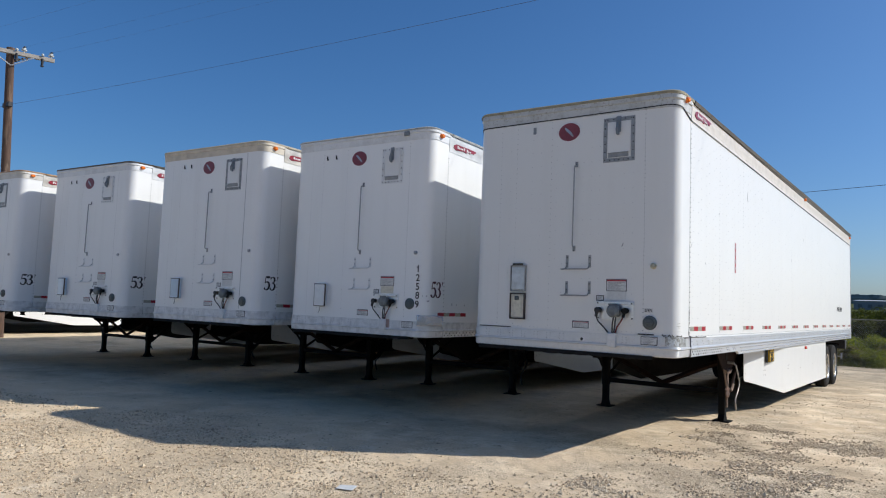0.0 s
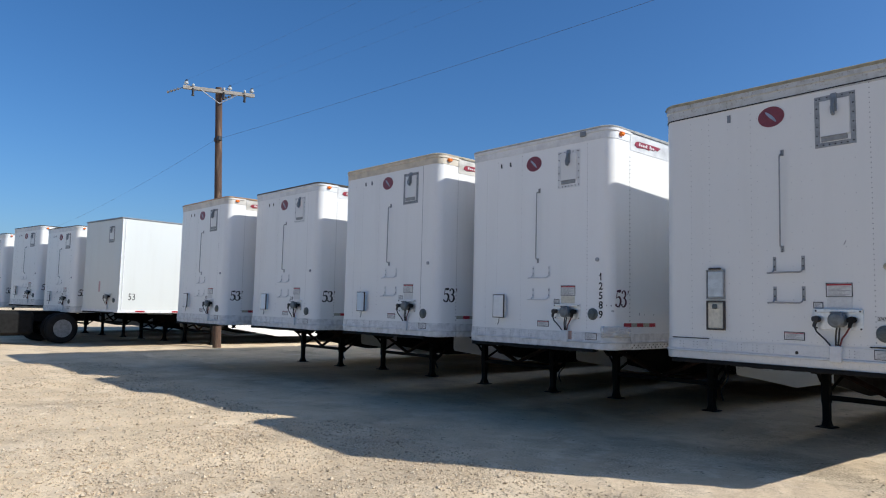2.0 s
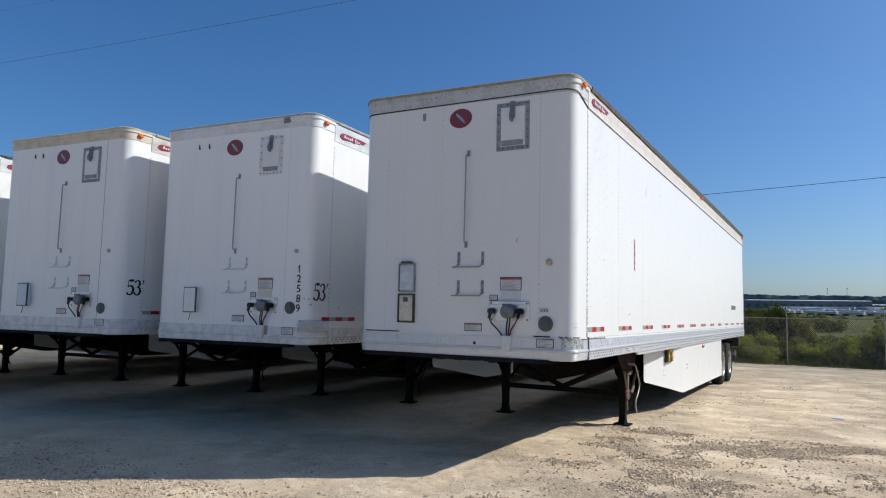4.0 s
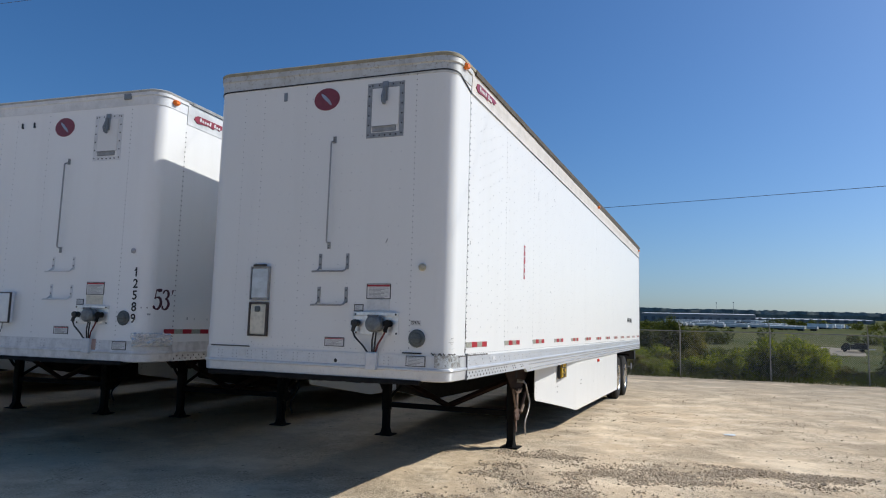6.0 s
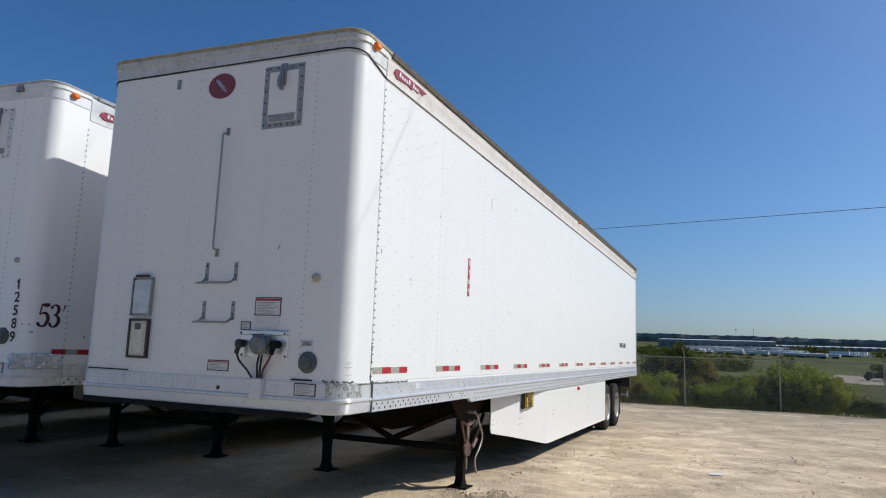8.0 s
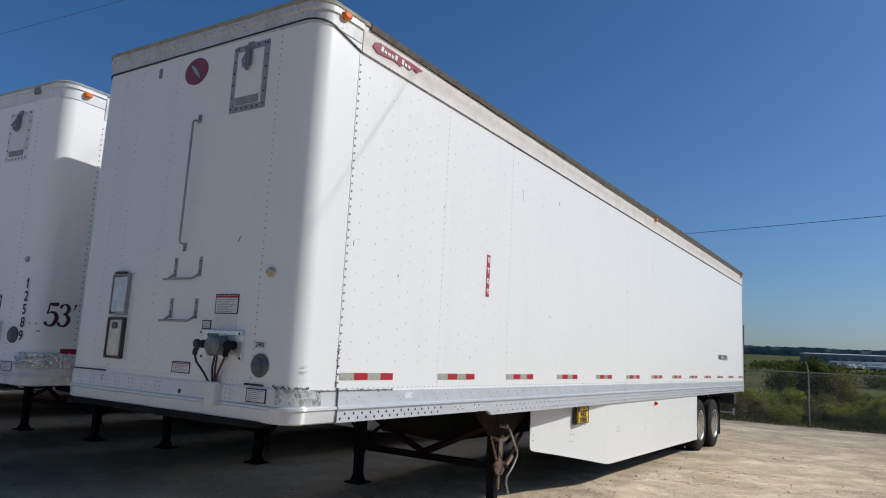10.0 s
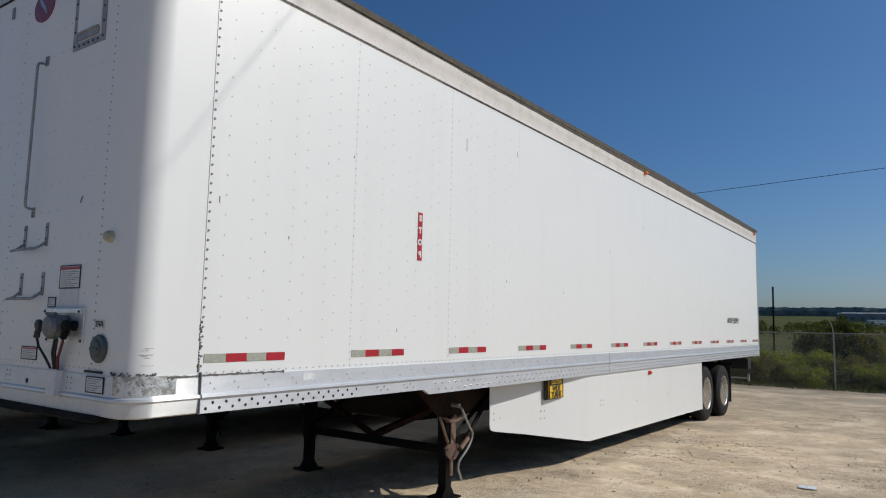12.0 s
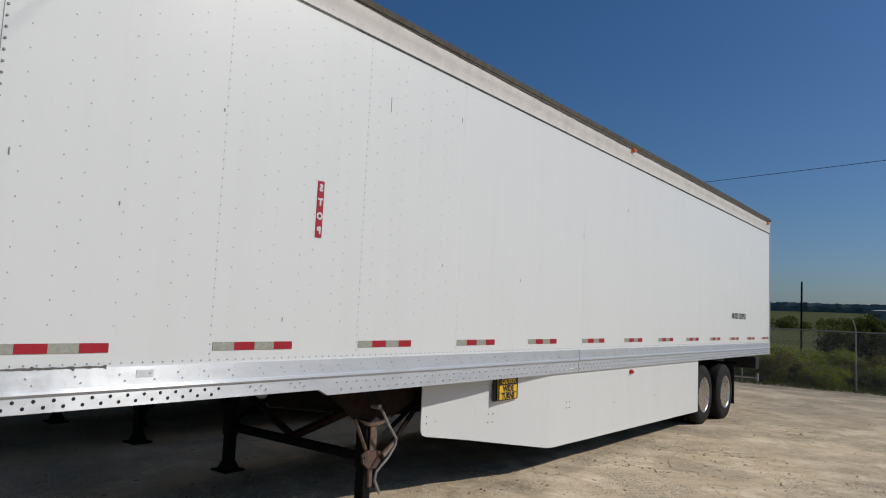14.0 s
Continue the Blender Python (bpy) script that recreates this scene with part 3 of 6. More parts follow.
def hatch(parent, metal):
    """The vent door high on the front."""
    g = Geo()
    x0, x1, z0, z1 = -0.86, -0.485, 3.26, 3.775
    g.ring(x0, x1, z0, z1, 0.046, -0.006, 0.001)
    fr = part("hatch_frame", g, ZINC if metal else WHITE_TRIM, parent, "grey metal frame" if metal else "white frame", ("hatchframe", metal))
    d = Geo()
    d.box(x0 + 0.05, x1 - 0.05, -0.012, 0.0, z0 + 0.105, z1 - 0.05, 0.004)
    part("hatch_door", d, WHITE, parent, "", ("hatchdoor",))
    h = Geo()
    h.box(x0 + 0.06, x1 - 0.075, -0.010, 0.0, z0 + 0.055, z0 + 0.10, 0.003)
    h.tube([(x0 + 0.06, -0.013, z0 + 0.102), (x1 - 0.075, -0.013, z0 + 0.102)], 0.007, 6)
    part("hinge", h, ZINC, parent, "grey steel hinge", ("hatchhinge",))
    l = Geo()
    l.box(-0.705, -0.645, -0.022, 0, 3.60, 3.785, 0.006)
    l.box(-0.69, -0.66, -0.05, -0.02, 3.56, 3.74, 0.008)
    l.tube([(-0.675, -0.04, 3.70), (-0.675, -0.075, 3.62), (-0.675, -0.06, 3.57)], 0.012, 6)
    part("latch", l, GREY_PAINT, parent, "dark steel latch", ("hatchlatch",))
    b = Geo()
    for i in range(6):
        z = z0 + 0.03 + i * 0.092
        b.dome((x0 + 0.02, -0.006, z), (0, -1, 0), 0.010, 0.005)
        b.dome((x1 - 0.02, -0.006, z), (0, -1, 0), 0.010, 0.005)
    for i in range(5):
        b.dome((x0 + 0.08 + i * 0.055, -0.006, z0 + 0.022), (0, -1, 0), 0.010, 0.005)
        b.dome((x0 + 0.05 + i * 0.07, -0.006, z1 - 0.02), (0, -1, 0), 0.009, 0.005)
    tagged(part("bolts", b, RIVET_DARK, fr, "dark bolt heads", ("hatchbolts",)), kind="stuff")


def hose_hanger(z, parent, metal=None):
    """A bent rod hanger on two drilled straps."""
    g = Geo()
    for x in (-1.285, -1.0):
        g.box(x - 0.017, x + 0.017, -0.006, 0.001, z + 0.02, z + 0.165, 0.002)
    rod = [(-1.0, -0.004, z + 0.045), (-1.0, -0.03, z + 0.022), (-1.0, -0.05, z + 0.008), (-1.02, -0.06, z), (-1.28, -0.06, z), (-1.335, -0.06, z - 0.003)]
    g.tube(rod, 0.0085, 6)
    g.tube([(-1.285, -0.004, z + 0.045), (-1.285, -0.03, z + 0.02), (-1.285, -0.05, z + 0.005), (-1.285, -0.06, z)], 0.0085, 6)
    h = part("hose_hanger", g, metal or ZINC, parent, "white painted hose hanger" if metal else "grey steel hose hanger", ("hanger", z, metal is None))
    b = Geo()
    for x in (-1.285, -1.0):
        for dz in (0.065, 0.135):
            b.dome((x, -0.006, z + dz), (0, -1, 0), 0.010, 0.004)
    tagged(part("bolts", b, RIVET_DARK, h, "", ("hangerbolts", z)), kind="stuff")


def nose_box(parent):
    """Socket, two couplings and their lines on a steel plate."""
    g = Geo()
    g.box(-0.90, -0.465, -0.010, 0.001, 1.475, 1.675, 0.003)
    g.box(-0.90, -0.465, -0.030, -0.008, 1.640, 1.675, 0.004)
    for x in (-0.88, -0.485):
        for z in (1.655, 1.49):
            g.dome((x, -0.030 if z > 1.6 else -0.010, z), (0, -1, 0), 0.011, 0.006, 1, 7)
    plate = part("connector_plate", g, [BRIGHT_STEEL, RIVET_DARK], parent, "bare steel connector plate", ("plate",))
    s = Geo()
    s.lathe([(-0.005, 0.062), (-0.05, 0.062), (-0.055, 0.072), (-0.092, 0.074), (-0.102, 0.064), (-0.110, 0.056), (-0.114, 0.02)], "y", (-0.675, 0, 1.57), 22)
    s.tube([(-0.725, -0.090, 1.640), (-0.625, -0.090, 1.640)], 0.011, 6)
    s.box(-0.745, -0.605, -0.06, -0.005, 1.505, 1.635, 0.02)
    part("socket", s, SOCKET_GREY, plate, "grey-green round socket housing", ("socket",))
    for x in (-0.865, -0.548):
        c = Geo()
        c.lathe([(-0.005, 0.030), (-0.025, 0.030), (-0.03, 0.022), (-0.05, 0.024), (-0.06, 0.033), (-0.078, 0.030), (-0.082, 0.01)], "y", (x, 0, 1.575), 14)
        c.box(x - 0.042, x + 0.024, -0.076, -0.047, 1.548, 1.600, 0.012)
        c.tube([(x, -0.055, 1.565), (x - 0.012, -0.065, 1.53), (x - 0.018, -0.065, 1.50)], 0.018, 8)
        part("air_coupling", c, BLACK if x < -0.7 else DARK_RUBBER, plate, "", ("coupling", x))
    for name, pts, mat in (("air_hose", [(-0.885, -0.065, 1.51), (-0.86, -0.06, 1.45), (-0.79, -0.045, 1.38), (-0.74, -0.03, 1.31)], BLACK),
                           ("power_cable", [(-0.68, -0.055, 1.50), (-0.69, -0.06, 1.42), (-0.70, -0.035, 1.31)], BLACK),
                           ("power_cable", [(-0.655, -0.055, 1.50), (-0.66, -0.06, 1.42), (-0.685, -0.03, 1.31)], BLACK),
                           ("air_hose", [(-0.562, -0.065, 1.51), (-0.59, -0.06, 1.46), (-0.64, -0.05, 1.39), (-0.672, -0.03, 1.31)], RED_HOSE)):
        g = Geo()
        g.tube(pts, 0.008, 6)
        part(name, g, mat, plate, "", ("line", name, pts[0][0]))
    b = Geo()
    b.box(-0.755, -0.655, -0.055, 0.0, 1.165, 1.325, 0.008)
    part("cable_cover", b, WHITE_TRIM, parent, "white cable cover box", ("cablecover",))


def document_box(parent, kind, lid=WHITE_PLASTIC):
    if kind == "double":
        box = part("document_box", Geo().ring(-2.035, -1.825, 1.425, 1.745, 0.016, -0.032, 0.001), FRAME_GREY, parent, "dark framed document holder")
        part("upper_frame", Geo().ring(-2.035, -1.825, 1.765, 2.085, 0.009, -0.032, 0.001), ZINC, box)
        d = Geo()
        d.box(-2.02, -1.84, -0.026, 0.0, 1.785, 2.065, 0.004)
        part("clear_lid", d, GLASSY, box, "milky clear lid")
        d = Geo()
        d.box(-2.02, -1.84, -0.022, 0.0, 1.445, 1.725, 0.004)
        d.box(-1.99, -1.87, -0.026, -0.02, 1.46, 1.66, 0.003)
        part("inner_panel", d, BEIGE, box, "yellowed panel")
        d = Geo()
        d.box(-1.965, -1.905, -0.04, -0.02, 1.655, 1.705, 0.008)
        part("catch", d, DARK_GREEN, box, "dark catch")
        part("lid_hinge", Geo().tube([(-2.0, -0.03, 2.095), (-1.86, -0.03, 2.095)], 0.012, 6), FRAME_GREY, box)
    else:
        g = Geo()
        g.box(-1.98, -1.80, -0.07, 0.001, 1.46, 1.80, 0.012)
        g.box(-1.99, -1.79, -0.085, -0.065, 1.47, 1.79, 0.008)
        box = part("document_box", g, lid, parent, "white plastic document box" if lid == WHITE_PLASTIC else "glossy pale blue document box", ("docbox", lid.name))
        part("box_rim", Geo().ring(-1.998, -1.782, 1.460, 1.800, 0.012, -0.078, -0.056), FRAME_GREY, box, "dark rim", ("docrim",))
        d = Geo()
        d.tube([(-1.795, -0.06, 1.80), (-1.795, -0.06, 1.46)], 0.008, 6)
        d.tube([(-1.89, -0.05, 1.46), (-1.90, -0.05, 1.40), (-1.94, -0.03, 1.36)], 0.006, 5)
        part("lid_strap", d, GREY_PAINT, box, "", ("docstrap",))


def leg(x, y, ground, parent, crank, dark=False):
    """A landing-gear leg with its shoe and bracket."""
    g = Geo()
    g.box(x - 0.056, x + 0.056, y - 0.056, y + 0.056, 0.36, 1.06, 0.008)
    g.box(x - 0.060, x + 0.060, y - 0.07, y + 0.07, 0.90, 1.02, 0.01)
    l = part("landing_leg", g, STEEL, parent, "", ("leg", x, y))
    g = Geo()
    g.box(x - 0.047, x + 0.047, y - 0.047, y + 0.047, ground + 0.03, 0.40, 0.006)
    part("inner_leg", g, STEEL, l, "", ("innerleg", x, y, round(ground, 3)))
    g = Geo()
    g.box(x - 0.12, x + 0.12, y - 0.12, y + 0.12, ground + 0.005, ground + 0.022, 0.006)
    g.slab([(y - 0.10, ground + 0.02), (y + 0.10, ground + 0.02), (y + 0.05, ground + 0.10), (y - 0.05, ground + 0.10)], "x", x - 0.045, x + 0.045)
    part("foot", g, STEEL, l, "", ("foot", x, y, round(ground, 3)))
    g = Geo()
    s = 0.046 if x > -1 else -0.058
    g.slab([(y - 0.58, 1.075), (y - 0.48, 0.985), (y - 0.20, 0.77), (y + 0.25, 0.74), (y + 0.62, 0.93), (y + 0.68, 1.075)], "x", x + s, x + s + 0.012)
    part("wing_bracket", g, RUST_DARK, l, "dark rusty steel bracket", ("wing", x, y))
    if crank:
        o = x + 0.060
        g = Geo()
        g.slab([(y - 0.105, 0.475), (y - 0.04, 0.505), (y + 0.08, 0.50), (y + 0.145, 0.465), (y + 0.12, 0.40), (y + 0.06, 0.352), (y - 0.03, 0.36), (y - 0.09, 0.41)], "x", o, o + 0.02)
        for dy, dz in ((-0.075, 0.46), (0.11, 0.455), (0.02, 0.385)):
            g.dome((o + 0.02, y + dy, dz), (1, 0, 0), 0.014, 0.01, n=6)
        worn = STEEL if dark else PALE_RUST
        gp = part("gear_plate", g, STEEL if dark else RUSTY, l, "" if dark else "rusty gear plate", ("gearplate", x, y, dark))
        part("gear_strip", Geo().box(o, o + 0.016, y - 0.015, y + 0.068, 0.49, 0.72, 0.006), worn, gp, "" if dark else "pale rusty strip", ("gearstrip", x, y, dark))
        part("gear_shaft", Geo().box(o - 0.02, o + 0.008, y - 0.005, y + 0.045, 0.20, 0.37, 0.008), worn, gp, "", ("gearshaft", x, y, dark))
        g = Geo()
        g.slab([(y - 0.15, 0.765), (y - 0.04, 0.735), (y + 0.03, 0.775), (y + 0.09, 0.74), (y + 0.21, 0.77), (y + 0.20, 0.735), (y + 0.09, 0.705), (y - 0.06, 0.705)], "x", o - 0.01, o + 0.03)
        part("gear_collar", g, worn, gp, "" if dark else "worn pale steel collar", ("gearcollar", x, y, dark))
        part("brace", Geo().tube([(o + 0.01, y - 0.20, 0.775), (o + 0.015, y - 0.065, 0.52)], 0.014, 6), worn, gp, "", ("gearbrace", 0, x, y, dark))
        part("brace", Geo().tube([(o + 0.01, y + 0.56, 0.80), (o + 0.015, y + 0.26, 0.535), (o + 0.015, y + 0.10, 0.44)], 0.022, 6), STEEL if dark else RUST_DARK, gp, "", ("gearbrace", 1, x, y, dark))
        part("link", Geo().tube([(o + 0.03, y + 0.125, 0.445), (o + 0.03, y + 0.255, 0.53)], 0.024, 8), worn, gp, "", ("gearlink", x, y, dark))
        c = x + 0.20
        g = Geo()
        g.tube([(c - 0.04, y - 0.02, 0.865), (c - 0.01, y - 0.01, 0.84), (c, y + 0.06, 0.725), (c, y + 0.165, 0.60), (c, y + 0.16, 0.55), (c, y + 0.08, 0.46), (c, y - 0.06, 0.365), (c, y - 0.075, 0.30), (c, y - 0.01, 0.185)], 0.0115, 8)
        g.lathe([(-0.12, 0.02), (-0.03, 0.02)], "x", (c, y - 0.02, 0.868), 10)
        part("crank_handle", g, STEEL if dark else PALE_STEEL, l, "dark bent crank handle" if dark else "bent bare-steel crank handle", ("crank", x, y, dark))


def foot_z(parent, x, y):
    """The ground under a point of a trailer, in the trailer's own height."""
    p = parent.matrix_world @ Vector((x, y, 0))
    return ground_z(p.x, p.y) - parent.matrix_world.translation.z


def landing_gear(parent, gl, gr, dark=True, y=3.5):
    leg(-0.42, y, gr, parent, True, dark)
    leg(-2.25, y, gl, parent, False)
    g = Geo()
    g.box(-2.20, -0.47, y - 0.035, y + 0.035, 0.405, 0.475, 0.006)
    part("cross_shaft", g, STEEL, parent, "", ("shaft", y))
    for i, (a, b) in enumerate((((-2.18, y, 0.86), (-1.30, y, 0.47)), ((-0.48, y, 0.86), (-1.34, y, 0.47)),
                                ((-2.25, y + 0.06, 0.50), (-2.17, y + 1.15, 1.05)), ((-0.42, y + 0.06, 0.50), (-0.50, y + 1.15, 1.05)),
                                ((-2.29, y - 0.06, 0.66), (-2.29, y - 0.40, 1.05)), ((-2.21, y, 0.75), (-2.0, y, 1.06)))):
        g = Geo()
        g.tube([a, b], 0.040 if i < 2 else 0.026, 4)
        part("brace", g, RUST_DARK if i < 2 else STEEL, parent, "", ("brace", i, y))


def wheel_pair(x_out, y, z, parent, sgn, rim_mat=RIM):
    """Two tyres and rims of one hub; x_out: the outer face."""
    for i, off in enumerate((0.0, 0.33)):
        x = x_out - sgn * off
        t = Geo()
        prof = [(0.0 + 0.01, 0.29), (0.0, 0.33), (-0.006, 0.40), (0.012, 0.465), (0.035, 0.492), (0.085, 0.500), (0.090, 0.488), (0.10, 0.488), (0.105, 0.500),
                (0.155, 0.500), (0.16, 0.488), (0.17, 0.488), (0.175, 0.500), (0.225, 0.492), (0.25, 0.465), (0.268, 0.40), (0.26, 0.33), (0.25, 0.29)]
        t.lathe([(x - sgn * a, r) for a, r in prof + prof[:1]], "x", (0, y, z), 40, 0, False)
        wh = part("tyre", t, RUBBER, parent, "dusty black tyre", ("tyre", round(x, 3), y, round(z, 3)), 30)
        rim = Geo()
        if i == 0:
            prof = [(0.012, 0.295), (0.0, 0.292), (0.006, 0.280), (0.020, 0.270), (0.060, 0.264), (0.120, 0.258), (0.150, 0.240), (0.160, 0.205), (0.150, 0.15), (0.138, 0.115), (0.080, 0.100), (0.066, 0.07), (0.064, 0.01)]
        else:
            prof = [(0.01, 0.292), (0.05, 0.262), (0.12, 0.2), (0.12, 0.01)]
        rim.lathe([(x - sgn * a, r) for a, r in prof], "x", (0, y, z), 32)
        rm = part("rim", rim, rim_mat if i == 0 else STEEL, wh, "" if i else "silver wheel rim" if rim_mat == RIM else "dull grey wheel rim", ("rim", rim_mat.name, round(x, 3), y, round(z, 3)), 30)
        if i == 0:
            nuts = Geo()
            for j in range(10):
                a = 2 * math.pi * j / 10
                nuts.lathe([(x - sgn * 0.158, 0.016), (x - sgn * 0.126, 0.014)], "x", (0, y + 0.178 * math.cos(a), z + 0.178 * math.sin(a)), 6)
            tagged(part("lug_nuts", nuts, PALE_STEEL, rm, "", ("nuts", round(x, 3), y, round(z, 3))), kind="stuff")


def running_gear(parent, dz, y1=11.35, y2=12.62):
    for y, z in ((y1, 0.46 + dz), (y2, 0.43 + dz)):
        wheel_pair(-0.02, y, z, parent, 1)
        wheel_pair(-W + 0.02, y, z, parent, -1)
        g = Geo()
        g.tube([(-W + 0.5, y, z), (-0.5, y, z)], 0.065, 10)
        for x in (-0.78, -1.81):
            g.box(x - 0.05, x + 0.05, y - 0.5, y + 0.08, z + 0.02, z + 0.12, 0.01)
            g.tube([(x, y + 0.22, z + 0.05), (x, y + 0.22, 0.9)], 0.11, 10)
        part("axle", g, STEEL, parent, "", ("axle", y, round(z, 3)))
    g = Geo()
    for x in (-0.78, -1.81):
        g.box(x - 0.05, x + 0.05, 9.4, 14.6, 0.86, 1.06, 0.008)
    for y in (10.2, 11.0, 12.0, 13.2, 14.2):
        g.box(-1.81, -0.78, y - 0.04, y + 0.04, 0.88, 1.0, 0.005)
    part("slider_frame", g, STEEL, parent, "", ("slider",))
    # added black plate: fills the gap between the wheels in place of deep shade
    g = Geo()
    g.box(-1.93, -0.66, 10.72, 10.76, 0.50, 1.08, 0.01)
    g.slab([(-1.86, 0.50), (-0.73, 0.50), (-0.95, 0.30), (-1.64, 0.30)], "y", 10.72, 10.75)
    part("shade_fill_plate", g, STEEL, parent, "added black plate standing in for the shade between the wheels", ("shadefillplate",))
    # added black tanks, unseen as such, to deepen the same dark gap
    g = Geo()
    for x in (-1.62, -0.97):
        g.tube([(x, 11.55, 0.72), (x, 12.35, 0.72)], 0.13, 14)
    part("shade_fill_tank", g, STEEL, parent, "added black tanks that darken the gap between the wheels", ("shadefilltank",))
    for x0 in (-0.66, -W + 0.04):
        g = Geo()
        g.box(x0, x0 + 0.62, 13.28, 13.295, 0.16, 0.92, 0.003)
        flap = part("mud_flap", g, BLACK, parent, "black rubber mud flap", ("flap", x0))
        g = Geo()
        g.box(x0 - 0.02, x0 + 0.66, 13.30, 13.33, 0.90, 0.95, 0.004)
        part("flap_hanger", g, STEEL, flap, "", ("flaphanger", x0))


def torn_strip():
    """A rubber strip under the front rail; its lower edge sags and is torn."""
    r = random.Random(8)
    g = Geo()
    x, rings = -W + 0.12, []
    while x < -0.21:
        low = 1.052 + 0.010 * noise.noise((x * 3.0, 0.4, 0.0)) + r.uniform(-0.004, 0.006)
        out = -0.024 - 0.006 * noise.noise((x * 2.0, 3.0, 0.0))
        rings.append([(x, out, 1.098), (x, 0.10, 1.098), (x, 0.10, low + 0.01), (x, out + 0.004, low), (x, out - 0.004, low + 0.012)])
        x += r.uniform(0.02, 0.06)
    return g.loft(rings)


def underside(parent):
    g = Geo()
    y = 0.35
    while y < LEN - 0.3:
        g.box(-W + 0.03, -0.03, y - 0.03, y + 0.03, 1.13, 1.29, 0)
        y += 0.305
    tagged(part("crossmembers", g, UNDER, parent, "", ("cross",)), kind="stuff")
    part("floor_boards", lambda: Geo().box(-W + 0.04, -0.04, 0.12, LEN - 0.03, 1.282, 1.297), FLOOR_WOOD, parent, "dark wooden floor boards", ("floorboards",))
    g = Geo()
    g.box(-W + 0.35, -0.35, 0.05, 1.9, 1.075, 1.13, 0.01)
    g.lathe([(1.08, 0.07), (1.0, 0.036), (0.99, 0.05), (0.97, 0.05)], "z", (-W / 2, 0.92, 0), 12)
    part("coupler_plate", g, STEEL, parent, "", ("coupler",))
    for x in (-0.7, -1.9):
        part("frame_rail", Geo().box(x - 0.04, x + 0.04, 1.9, 9.4, 1.06, 1.14, 0), UNDER, parent, "", ("frail", x))
    part("front_bumper_strip", torn_strip, DARK_RUBBER, parent, "black rubber strip with a torn lower edge", ("bumperstrip",))


def skirt(parent, right):
    """A side skirt that bends in towards the legs."""
    s = 1 if right else -1
    x = lambda y: (-0.012 - 0.23 * (1 - smooth(3.7, 6.1, y))) if right else (-W + 0.012 + 0.23 * (1 - smooth(3.7, 6.1, y)))
    bottom = [(4.0, 0.63), (4.02, 0.585), (4.07, 0.565), (4.6, 0.485), (5.2, 0.385), (5.88, 0.272), (6.0, 0.262), (7.0, 0.252), (9.0, 0.235), (10.98, 0.215)]
    g = Geo()
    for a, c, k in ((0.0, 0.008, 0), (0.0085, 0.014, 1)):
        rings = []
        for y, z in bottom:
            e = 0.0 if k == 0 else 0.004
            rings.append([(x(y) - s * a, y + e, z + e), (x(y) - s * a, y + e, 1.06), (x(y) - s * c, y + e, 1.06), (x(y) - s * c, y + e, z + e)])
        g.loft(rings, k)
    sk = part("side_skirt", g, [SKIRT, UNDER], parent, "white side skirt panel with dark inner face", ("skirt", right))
    b = Geo()
    for y, z in ((4.07, 0.68), (4.18, 0.69), (4.07, 0.74), (4.9, 0.62), (4.97, 0.62), (4.9, 0.70), (4.97, 0.70), (6.3, 0.66), (6.38, 0.66), (6.3, 0.72), (6.38, 0.72), (7.6, 0.62), (9.0, 0.62)):
        b.dome((x(y), y, z), (s, 0, 0), 0.008, 0.004)
    tagged(part("bolts", b, RIVET_DARK, sk, "", ("skirtbolts", right)), kind="stuff")
    return sk


def rear_end(parent):
    g = Geo()
    for x in (-0.06, -W - 0.006):
        g.box(x, x + 0.066, LEN - 0.05, LEN + 0.05, 1.02, 4.03, 0.006)
    g.box(-W, 0, LEN - 0.02, LEN + 0.05, 1.02, 1.30, 0.006)
    g.box(-W, 0, LEN - 0.02, LEN + 0.05, 3.86, 4.03, 0.006)
    part("rear_frame", g, GALV, parent, "galvanised rear door frame", ("rearframe",))
    for i, (x0, x1) in enumerate(((-W + 0.06, -W / 2 - 0.004), (-W / 2 + 0.004, -0.06))):
        g = Geo()
        g.box(x0, x1, LEN, LEN + 0.04, 1.31, 3.85, 0.006)
        d = part("rear_door", g, WHITE, parent, "", ("reardoor", i))
        for x in (x0 + 0.35, x1 - 0.35):
            part("lock_rod", Geo().tube([(x, LEN + 0.06, 1.2), (x, LEN + 0.06, 3.95)], 0.014, 6), GALV, d, "", ("rod", i, x))
    g = Geo()
    g.tube([(-W + 0.25, LEN - 0.05, 0.50), (-0.25, LEN - 0.05, 0.50)], 0.020, 4)
    for x in (-0.24, -W + 0.24):
        g.box(x - 0.02, x + 0.02, LEN - 0.09, LEN - 0.01, 0.43, 0.60, 0.004)
    part("tail_box", Geo().box(-0.62, -0.03, 14.9, 15.2, 0.76, 1.0, 0.01), BLACK, parent, "black box under the tail", ("tailbox",))
    guard = part("underride_guard", g, GALV, parent, "pale steel underride guard", ("guard",))
    for x in (-0.9, -1.69):
        part("guard_post", Geo().box(x - 0.04, x + 0.04, LEN - 0.1, LEN - 0.02, 0.52, 1.05, 0.004), STEEL, guard, "black post", ("guardpost", x))


